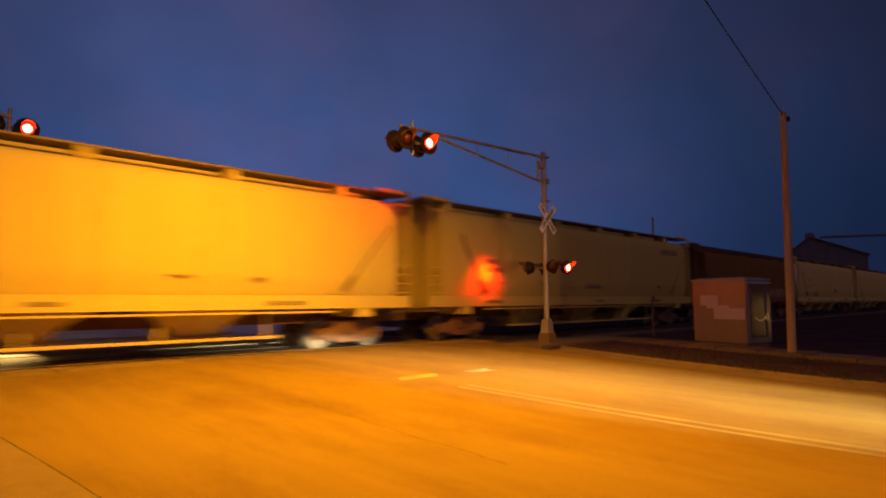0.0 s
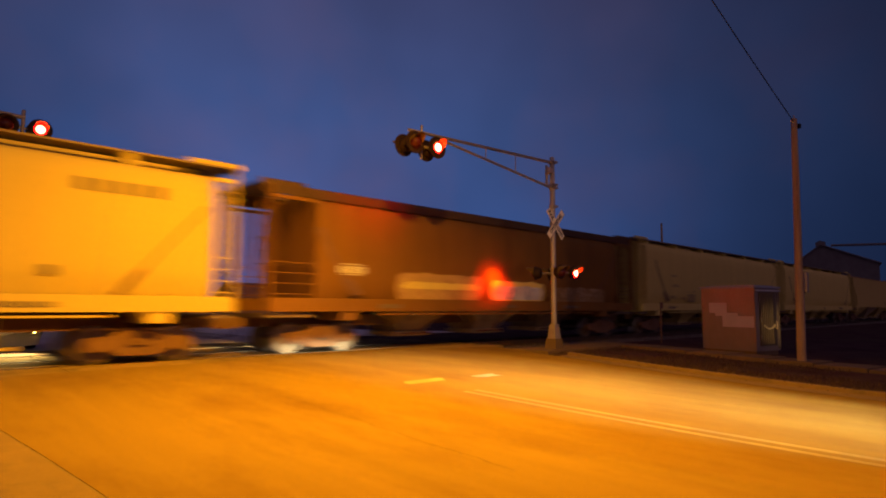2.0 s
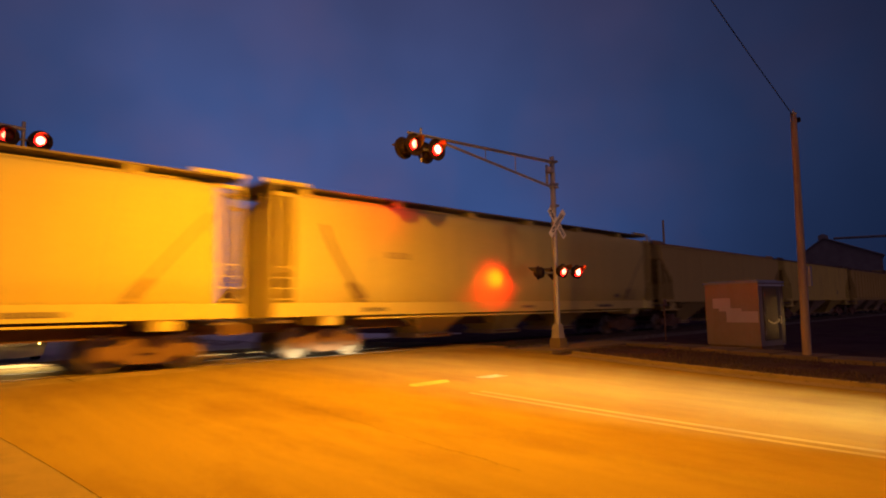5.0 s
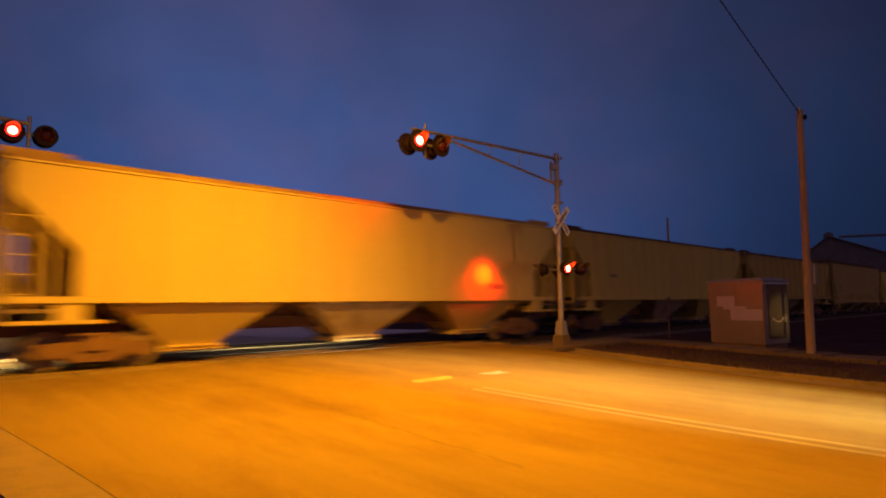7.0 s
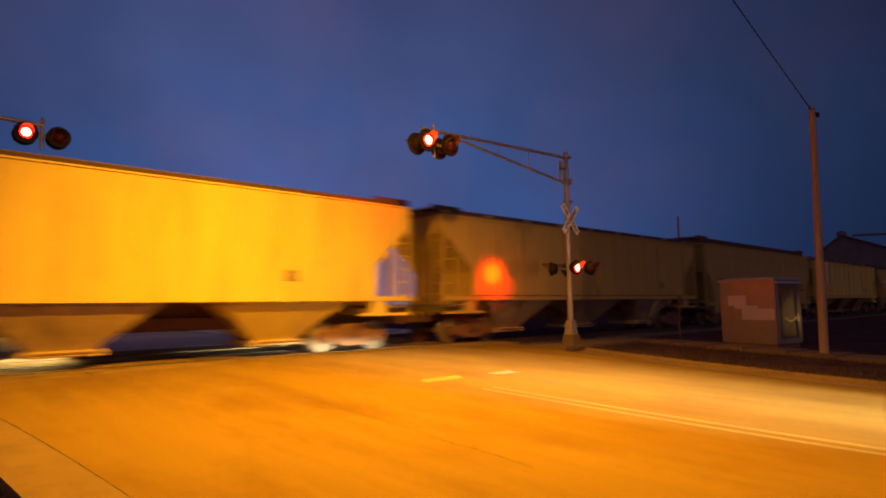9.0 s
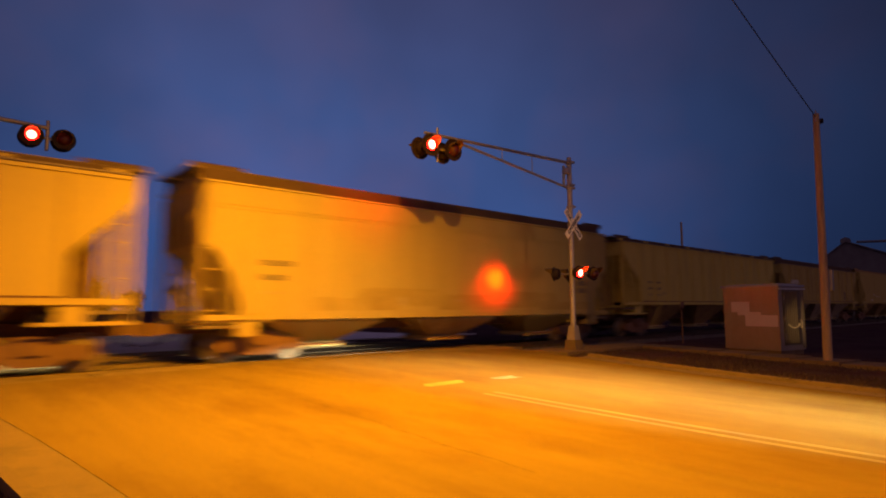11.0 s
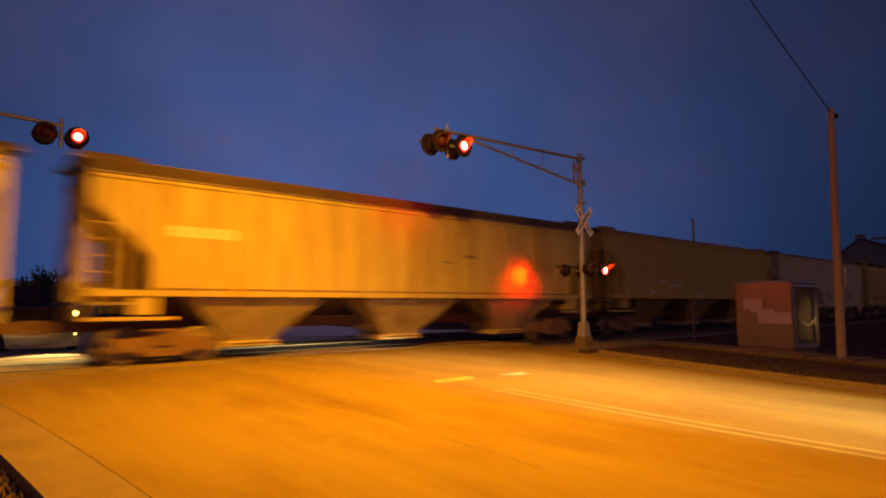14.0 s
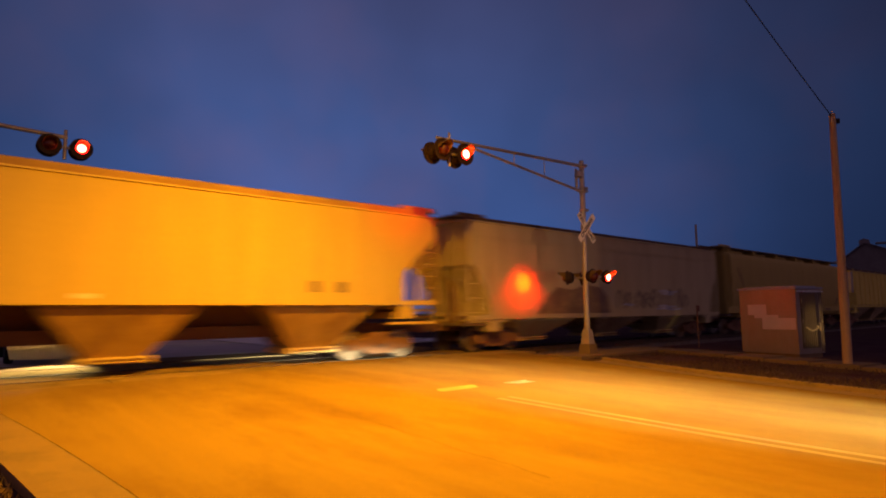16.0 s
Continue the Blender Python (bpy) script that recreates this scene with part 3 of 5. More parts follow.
def flasher(parent, x, z, face, side, y, beam=None, visor=0.32, disc=0.305, swing=0):
    """One flashing light unit: background disc, hood, housing, lens and an added turning shutter that stands in for
    switching.
    face -1 looks towards smaller y, +1 towards larger y."""
    turn = swing + (0 if face < 0 else 180)
    unit = B()
    lathe(unit, [(0.190, 0.0), (0.190, 0.12), (0.15, 0.18), (0.0, 0.20)], "y", sides=24)
    lathe(unit, [(0.178, -0.012), (disc, -0.012), (disc, 0.012), (0.178, 0.012)], "y", sides=36)
    u = part("light_unit", unit, M_BLACK, parent, at=pose(x, y, z, 0, 0, turn), smooth=True)
    hood = B()
    # the visor is longest over the lens and tapers away down both sides
    # inner faces get the orange that stands in for lens glow
    cols = []
    for k in range(25):
        w = radians(-20 + 220 * k / 24)
        reach = visor * (0.16 + 0.84 * max(0.0, math.sin(w)) ** 0.8)
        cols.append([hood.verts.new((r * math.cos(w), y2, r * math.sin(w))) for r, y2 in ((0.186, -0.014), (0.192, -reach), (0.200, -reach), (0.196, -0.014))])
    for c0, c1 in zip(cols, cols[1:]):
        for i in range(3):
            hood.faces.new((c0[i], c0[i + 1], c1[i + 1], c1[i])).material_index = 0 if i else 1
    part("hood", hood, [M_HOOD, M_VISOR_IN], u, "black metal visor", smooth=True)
    lens = B()
    lathe(lens, [(0.0, -0.075), (0.07, -0.066), (0.130, -0.036), (0.160, 0.02), (0.0, 0.02)], "y", sides=24)
    part("lens", lens, M_LIT, u, "glowing red lens", smooth=True)
    # added shell that turns to cover the lens and block its beam
    shell = B()
    for r in (0.172, 0.164):
        lathe(shell, [(r * math.cos(radians(a)), -r * math.sin(radians(a))) for a in range(-12, 85, 12)] + [(0.0, -r)], "y", sides=24)
    sh = part("shutter", shell, M_DARKLENS, u, "dark red unlit cover", smooth=True)
    SHUTTERS.append((sh, side))
    if beam:
        dx, dz, watts, angle = beam
        px, py = parent.matrix_basis.translation.x + x, parent.matrix_basis.translation.y + y
        eye = (px, py + face * 0.115, z)
        if angle >= 80:
            lamp("signal_beam", "SPOT", eye, (px + dx, py + face * 3, z + dz), RED, watts, 0.04, angle, 1.0)
        else:
            # hot core, round spread and a low, wide skirt
            lamp("signal_core_beam", "SPOT", eye, (px + dx, py + face * 3, z + dz), RED_CORE, watts * 1.6, 0.03, 24, 1.0, 1.2)
            lamp("signal_beam", "SPOT", eye, (px + dx, py + face * 3, z + dz - 0.16), RED, watts * 0.85, 0.04, angle, 1.0, 1.15)
            lamp("signal_skirt_beam", "SPOT", eye, (px + dx, py + face * 3, z + dz - 0.66), RED, watts * 0.45, 0.04, angle * 0.85, 1.0, 2.1)
    return u


def truss_arm(parent, x0, x1, z_top, z_low, z_tip, meet=0.80, stout=1.0):
    """A tapering cantilever: upper tube, lower tube and droppers from the mast to the tip."""
    bm = B()
    tube(bm, (x0, 0, z_top), (x1, 0, z_tip), 0.052 * stout, 0.042 * stout, 12)
    part("upper_chord", bm, M_GALV, parent, smooth=True)
    bm = B()
    tube(bm, (x0, 0, z_low), (x0 + (x1 - x0) * meet, 0, z_tip + (z_top - z_tip) * (1 - meet) - 0.09), 0.042, 0.036, 12)
    part("lower_chord", bm, M_GALV, parent, smooth=True)
    for u in (0.30, 0.52):
        x = x0 + (x1 - x0) * u
        zt = z_top + (z_tip - z_top) * u
        v = u / meet
        zl = z_low + (z_tip + (z_top - z_tip) * (1 - meet) - 0.09 - z_low) * v
        bm = B()
        tube(bm, (x, 0, zl), (x, 0, zt), 0.013, sides=6)
        part("dropper", bm, M_GALV, parent, smooth=True)


def crossbuck(parent, z):
    """Two crossed white boards with black lettering."""
    part("crossbuck_bracket", bracket(0.07, 0.05), M_GALV, parent, at=pose(0, 0, z))
    for k, tilt in enumerate((47, -47)):
        bm = B()
        box(bm, -0.61, 0.61, -0.004, 0.004, -0.1143, 0.1143)
        y = -0.115 - 0.012 * k
        blade = part("blade", bm, M_SIGNWHITE, parent, "white reflective board", at=pose(0, y, z) @ pose(0, 0, 0, 0, tilt, 0), bevel=0.003)
        words = "CROSSING" if k else "RAIL    ROAD"
        data = bpy.data.curves.new("lettering", "FONT")
        data.offset = 0.007
        data.body, data.size, data.align_x, data.align_y, data.extrude = words, 0.185, "CENTER", "CENTER", 0.001
        data.materials.append(M_SIGNBLACK)
        ob = new("lettering", data)
        ob.parent, ob.matrix_basis = blade, pose(0, -0.0065, 0, 90, 0, 0)
        ob["label"] = "black letters"


def bracket(r, h):
    bm = B()
    lathe(bm, [(r, -h), (r + 0.035, -h), (r + 0.035, h), (r, h), (r, -h)], sides=16)
    box(bm, -r - 0.03, r + 0.03, -r - 0.07, -r + 0.01, -h * 0.7, h * 0.7)
    return bm


def mast_signal(name, label, at, height, arm, flip):
    """A cantilever flashing-light signal. arm: (start, end, top z, low z, tip z, lamp z, lamp centre x)."""
    sig = thing(name, label, "crossing signal", at)
    bm = B()
    lathe(bm, [(0.095, 0.6), (0.085, height - 1.0), (0.078, height - 0.02), (0.0, height)], sides=20)
    part("mast", bm, M_GALV, sig, smooth=True)
    bm = B()
    v = box(bm, -0.23, 0.23, -0.23, 0.23, -0.15, 0.30)
    for q in v[4:]:
        q.co.x *= 0.82
        q.co.y *= 0.82
    part("footing", bm, M_CONCRETE, sig, bevel=0.02)
    bm = B()
    v = box(bm, -0.16, 0.16, -0.16, 0.16, 0.30, 0.76)
    for q in v[4:]:
        q.co.x *= 0.72
        q.co.y *= 0.72
    part("junction_base", bm, M_GALV, sig, "cast steel junction box base", bevel=0.02)
    for z in (arm[2], arm[3], arm[3] + 0.1, height - 1.72, 2.62):
        part("collar", bracket(0.085, 0.045), M_GALV, sig, at=pose(0, 0, z))
    bm = B()
    lathe(bm, [(0.0, 0.14), (0.09, 0.13), (0.13, 0.05), (0.135, -0.06), (0.10, -0.07), (0.0, -0.05)], sides=18, at=(-0.18, 0, arm[2] - 0.34))
    part("bell", bm, M_GALV, sig, "grey electric bell", smooth=True)
    bm = B()
    tube(bm, (-0.14, 0.12, arm[2] - 0.1), (-0.14, 0.12, arm[3] + 0.1), 0.05, sides=10)
    part("cable_loop_bracket", bm, M_GALV, sig, smooth=True)
    truss_arm(sig, arm[0], arm[1], arm[2], arm[3], arm[4], 0.62 if flip else 0.80, 1.5 if flip else 1.0)
    bm = B()
    tube(bm, (arm[6], 0, arm[4] + 0.22), (arm[6], 0, arm[5] - 0.36), 0.05 if flip else 0.032, sides=12)
    part("drop_pipe", bm, M_GALV, sig, smooth=True)
    bm = B()
    tube(bm, (arm[6] - 0.40, 0, arm[5]), (arm[6] + 0.40, 0, arm[5]), 0.035, sides=10)
    part("crossarm", bm, M_GALV, sig, smooth=True)
    return sig


near = mast_signal("crossing_signal", "galvanised cantilever railway crossing signal with flashing red lights", pose(16.25, 11.72, 0.0), 6.44,
                   (-0.05, -6.40, 6.24, 5.36, 6.02, 5.66, -5.94), False)
crossbuck(near, 4.12)
for y in (-0.43, 0.37):
    bm = B()
    tube(bm, (-0.38, y, 2.47), (0.46, y, 2.47), 0.03, sides=10)
    tube(bm, (0.0, 0, 2.47), (0.0, y, 2.47), 0.03, sides=10)
    part("crossarm", bm, M_GALV, near, smooth=True)
for k, x in enumerate((-0.40, 0.40)):
    flasher(near, x + 0.04, 2.47, -1, 1 - k, -0.55, (0.9, -0.2, 36, 120), 0.32, 0.235)
    flasher(near, x + 0.04, 2.47, 1, 1 - k, 0.46, (-0.70, -0.10, 800, 47), 0.34, 0.235, 20)
    flasher(near, -5.94 + x, 5.66, -1, 1 - k, -0.20)
    flasher(near, -5.94 + x, 5.66, 1, 1 - k, 0.26, (0.02, -0.80, 420, 80), 0.40)

far = mast_signal("crossing_signal", "galvanised cantilever crossing signal beyond the train", pose(-4.15, 20.2, -0.05), 7.35,
                  (0.05, 6.76, 6.98, 6.18, 6.71, 6.40, 6.72), True)
for k, x in enumerate((-0.40, 0.40)):
    flasher(far, 6.72 + x, 6.40, -1, 1 - k, -0.17)
    flasher(far, 6.72 + x, 6.40, 1, 1 - k, 0.17)


# ---------------------------------------------------------------- verge: bungalow, poles, wire
def bungalow(at):
    t = thing("signal_bungalow", "bare aluminium signal equipment bungalow with painted-over patches", "equipment cabinet", at)
    w, d, h = 1.42, 1.90, 2.12
    bm = B()
    box(bm, 0, w, 0, d, 0.08, h)
    part("shell", bm, M_ALU, t, bevel=0.02)
    bm = B()
    v = box(bm, -0.05, w + 0.05, -0.05, d + 0.05, h + 0.002, h + 0.06)
    box(bm, 0.1, w - 0.1, 0.1, d - 0.1, h + 0.06, h + 0.10)
    part("lid", bm, M_LIDMETAL, t, bevel=0.015)
    bm = B()
    box(bm, 0.05, w - 0.05, 0.05, d - 0.05, -0.1, 0.08)
    part("plinth", bm, M_CONCRETE, t)
    bm = B()
    box(bm, 0.22, 1.18, -0.03, -0.002, 0.25, h - 0.12)
    door = part("door", bm, M_DOORMETAL, t, bevel=0.012)
    bm = B()
    tube(bm, (1.12, -0.09, 0.80), (1.12, -0.09, 1.02), 0.016, sides=8)
    for z in (0.80, 1.02):
        tube(bm, (1.12, -0.09, z), (1.12, -0.025, z), 0.014, sides=8)
    part("handle", bm, M_GLINT, door, "steel handle coloured pale yellow for its glint", smooth=True)
    bm = B()
    box(bm, 1.0, 1.08, -0.07, -0.03, 0.84, 0.95)
    part("padlock", bm, M_GLINT, door, bevel=0.008)
    # added chain: its bright links stand for glints on the door
    bm = B()
    for k in range(9):
        u = k / 8
        lathe(bm, [(0.026, -0.012), (0.034, 0.0), (0.026, 0.012), (0.018, 0.0), (0.026, -0.012)], "y", at=(1.0 - 0.62 * u, -0.075, 0.90 - 0.10 * math.sin(u * math.pi)), sides=10)
    part("chain", bm, M_GLINT, door, "chain added for a row of glints, coloured pale yellow", smooth=True)
    for z in (0.5, 1.1, 1.75):
        bm = B()
        tube(bm, (0.24, -0.03, z - 0.07), (0.24, -0.03, z + 0.07), 0.018, sides=8)
        part("hinge", bm, M_ALU, door, smooth=True)
    for k in range(2):
        bm = B()
        x = 1.30 + 0.11 * k
        tube(bm, (x, -0.004, 0.14), (x, -0.004, h - 0.05), 0.022, sides=10)
        part("pressed_rib", bm, M_DOORMETAL, t, smooth=True)
    for k in range(7):
        bm = B()
        x = 0.30 + 0.11 * k
        tube(bm, (x, -0.034, 0.3), (x, -0.034, h - 0.17), 0.02, sides=10)
        part("door_rib", bm, M_DOORMETAL, door, smooth=True)
    bm = B()
    box(bm, -0.03, w + 0.03, -0.065, -0.035, h - 0.10, h - 0.055)
    part("rain_strip", bm, M_CHROME, t, bevel=0.008)
    # corner seams and repainted blocks on the road face
    for y in (0.03, d - 0.03):
        bm = B()
        box(bm, -0.006, -0.001, y - 0.02, y + 0.02, 0.12, h - 0.02)
        part("seam_strip", bm, M_ALU, t)
    outline = ((0.98, 1.62, 1.30, 1.64), (0.04, 1.14, 0.84, 1.20), (0.60, 1.06, 1.201, 1.30), (1.06, 1.40, 1.20, 1.298))
    for y0, y1, z0, z1 in outline:
        bm = B()
        box(bm, -0.004, -0.001, y0, y1, z0, z1)
        part("paint_patch", bm, M_PATCH, t, "pale block of covering paint")


bungalow(pose(20.42, 6.86, -0.13, 0, 0, -11))


def utility_pole(at, height, r0, r1, label, fittings=True):
    t = thing("utility_pole", label, "utility pole", at)
    bm = B()
    rows = 9
    prof = [(r0 + (r1 - r0) * (k / rows), -0.4 + (height + 0.4) * k / rows) for k in range(rows + 1)]
    lathe(bm, prof + [(0.0, height + 0.02)], sides=16)
    for v in bm.verts:
        n = noise.noise(v.co * 1.4) * 0.012
        v.co.x += n
        v.co.y += n * 0.6
    part("shaft", bm, M_TIMBER, t, smooth=True)
    if fittings:
        bm = B()
        box(bm, 0.10, 0.27, -0.17, 0.02, 1.95, 2.52)
        part("meter_box", bm, M_GALV, t, "small grey metal box", bevel=0.02)
        bm = B()
        tube(bm, (0.16, -0.06, 0.0), (0.16, -0.06, 1.95), 0.02, sides=8)
        part("conduit", bm, M_GALV, t, smooth=True)
        bm = B()
        tube(bm, (0.05, 0, height - 0.12), (0.26, -0.05, height - 0.16), 0.03, sides=8)
        lathe(bm, [(0.0, -0.09), (0.05, -0.08), (0.06, 0.0), (0.05, 0.05), (0.0, 0.06)], at=(0.28, -0.05, height - 0.14), sides=10)
        part("insulator", bm, M_BLACK, t, smooth=True)
        bm = B()
        tube(bm, (-0.10, 0, height - 0.25), (0.0, 0, height + 0.10), 0.02, sides=8)
        part("pole_pin", bm, M_GALV, t, smooth=True)
    return t


utility_pole(pose(18.83, 5.17, -0.16, 0.96, 0.28, 0), 6.98, 0.118, 0.08, "slender weathered timber pole with a small meter box")
far_poles = [(78.2, 38.0, 13.3)]
for x, y, h in far_poles:
    utility_pole(pose(x, y, -0.3), h, 0.19, 0.13, "distant dark timber utility pole", False)


def cable(name, a, b, sag, r, label, n=40):
    bm = B()
    a, b = Vector(a), Vector(b)
    pts = [a.lerp(b, k / n) - Vector((0, 0, sag * 4 * (k / n) * (1 - k / n))) for k in range(n + 1)]
    side = (b - a).cross(Vector((0, 0, 1))).normalized()
    rings = []
    for p in pts:
        rings.append([bm.verts.new(p + side * (r * math.cos(k * math.tau / 6)) + Vector((0, 0, r * math.sin(k * math.tau / 6)))) for k in range(6)])
    for r0, r1 in zip(rings, rings[1:]):
        for k in range(6):
            bm.faces.new((r0[k], r0[(k + 1) % 6], r1[(k + 1) % 6], r1[k]))
    tagged(part(name, bm, M_CABLE, smooth=True), label, "cable")


cable("overhead_wire", (18.87, 5.05, 6.72), (-0.5, 4.5, 11.4), 0.16, 0.014, "thin black service wire hung from the timber pole")


def marker_post(at):
    t = thing("marker_post", "thin steel post with a small plate beside the track", "sign post", at)
    bm = B()
    tube(bm, (0, 0, -0.2), (0, 0, 1.62), 0.03, sides=8)
    part("post", bm, M_UNDER, t, smooth=True)
    bm = B()
    box(bm, -0.13, 0.13, -0.05, -0.035, 1.42, 1.66)
    part("plate", bm, M_UNDER, t, bevel=0.01)


marker_post(pose(22.75, 11.2, -0.12))


# ---------------------------------------------------------------- beyond the railway
def barn(at):
    """A tall shed seen gable on; its ridge lies off the middle. Local x runs away from the road, y along the gable."""
    t = thing("grain_warehouse", "large dark gabled warehouse beyond the tracks", "warehouse", at)
    w, d, e, r, k0 = 26.0, 14.5, 11.0, 15.2, 10.0
    bm = B()
    sweep(bm, [(0, 0), (d, 0), (d, e + 0.5), (k0, r), (0, e)], 0, w)
    part("wall", bm, M_BRICKDARK, t)
    for y0, z0 in ((-0.4, e - 0.15), (d + 0.4, e + 0.35)):
        bm = B()
        sweep(bm, [(y0, z0 + 0.02), (k0, r + 0.02), (k0, r + 0.25), (y0, z0 + 0.25)], -0.5, w + 0.5)
        part("roof", bm, M_ROOF, t)
    bm = B()
    sweep(bm, [(k0 - 0.9, r - 0.1), (k0 + 0.9, r - 0.1), (k0 + 0.9, r + 0.7), (k0, r + 1.1), (k0 - 0.9, r + 0.7)], 0.5, w - 0.5)
    part("ridge_vent", bm, M_ROOF, t)
    for k in range(3):
        bm = B()
        box(bm, -0.05, 0.0, 2.0 + 4.0 * k, 3.6 + 4.0 * k, 5.2, 6.8)
        win = part("window", bm, M_GLASSDARK, t)
        bm = B()
        box(bm, -0.10, 0.0, 1.9 + 4.0 * k, 3.7 + 4.0 * k, 5.05, 5.19)
        part("sill", bm, M_CONCRETE, win)
    bm = B()
    box(bm, -0.06, 0.0, 5.0, 9.0, 0, 4.4)
    part("door", bm, M_ROOF, t)


barn(pose(147.8, 25.5, -0.4, 0, 0, 12.4))


def conveyor():
    t = thing("conveyor_bridge", "dark enclosed conveyor running out from the warehouse roof", "conveyor", pose(148.5, 19.5, -0.4))
    bm = B()
    tube(bm, (-2.0, 14.0, 15.1), (0, -1.0, 14.7), 0.26, sides=10)
    part("casing", bm, M_ROOF, t)
    for x in (-0.9, 0.9):
        bm = B()
        tube(bm, (x, 0, 0), (0, 0, 14.5), 0.12, sides=6)
        part("leg", bm, M_ROOF, t)


conveyor()


def house(at, w, d, e, r):
    t = thing("house", "small dark house far beyond the railway", "house", at)
    bm = B()
    sweep(bm, [(0, 0), (d, 0), (d, e), (d / 2, r), (0, e)], 0, w)
    part("wall", bm, M_BRICKDARK, t)
    for y0, y1 in ((-0.4, d / 2), (d + 0.4, d / 2)):
        bm = B()
        sweep(bm, [(y0, e - 0.2), (y1, r + 0.02), (y1, r + 0.2), (y0, e - 0.02)], -0.4, w + 0.4)
        part("roof", bm, M_ROOF, t)
    for k in range(3):
        bm = B()
        box(bm, 1.2 + k * (w - 3.2) / 2, 2.2 + k * (w - 3.2) / 2, -0.05, -0.001, 1.1, 2.3)
        part("window", bm, M_GLASSDARK, t)


house(pose(6.0, 90.0, -0.4), 11, 9, 3.0, 4.9)
house(pose(40.0, 88.0, -0.4), 13, 9, 3.0, 5.2)


def tree(at, height, spread, seed):
    """Trunk with limbs and a ragged crown of small leaf clumps."""
    t = thing("tree", "dark leafy tree silhouetted against the dusk sky", "tree", at, "trees beyond the railway")
    r = random.Random(seed)
    bm = B()
    tube(bm, (0, 0, -0.3), (0, 0, height * 0.55), 0.16, 0.08, 8)
    tips = []
    for k in range(9):
        a = r.uniform(0, math.tau)
        z0 = height * r.uniform(0.2, 0.55)
        tip = (math.cos(a) * spread * r.uniform(0.3, 0.8), math.sin(a) * spread * r.uniform(0.3, 0.8), height * r.uniform(0.45, 0.95))
        tube(bm, (0, 0, z0), tip, 0.06, 0.02, 6)
        tips.append(tip)
    part("trunk", bm, M_BARK, t)
    bm = B()
    for k in range(900):
        c = Vector(r.choice(tips)) + Vector((r.gauss(0, spread * 0.22), r.gauss(0, spread * 0.22), r.gauss(0, height * 0.10)))
        if c.z < height * 0.15:
            continue
        s = r.uniform(0.10, 0.26)
        m = Matrix.Translation(c) @ pose(0, 0, 0, r.uniform(0, 360), r.uniform(0, 360), r.uniform(0, 360))
        bm.faces.new([bm.verts.new(m @ Vector(q)) for q in ((-s, -s * 0.5, 0), (s * 0.2, -s * 0.6, 0.03), (s, 0, 0), (s * 0.1, s * 0.6, 0.04))])
    part("crown", bm, M_LEAF, t)


for k, (x, y, h, s) in enumerate(((16.4, 80, 5.4, 1.6), (21.0, 86, 4.2, 2.2), (18.6, 92, 3.4, 2.4), (2.0, 96, 4.4, 2.6), (30.0, 94, 5.2, 2.8), (54.0, 88, 6.0, 3.0), (6.3, 92, 5.3, 1.9), (9.4, 90, 6.1, 1.7), (11.7, 93, 5.7, 1.6), (13.7, 91, 4.5, 1.5))):
    tree(pose(x, y, -0.4), h, s, 20 + k)


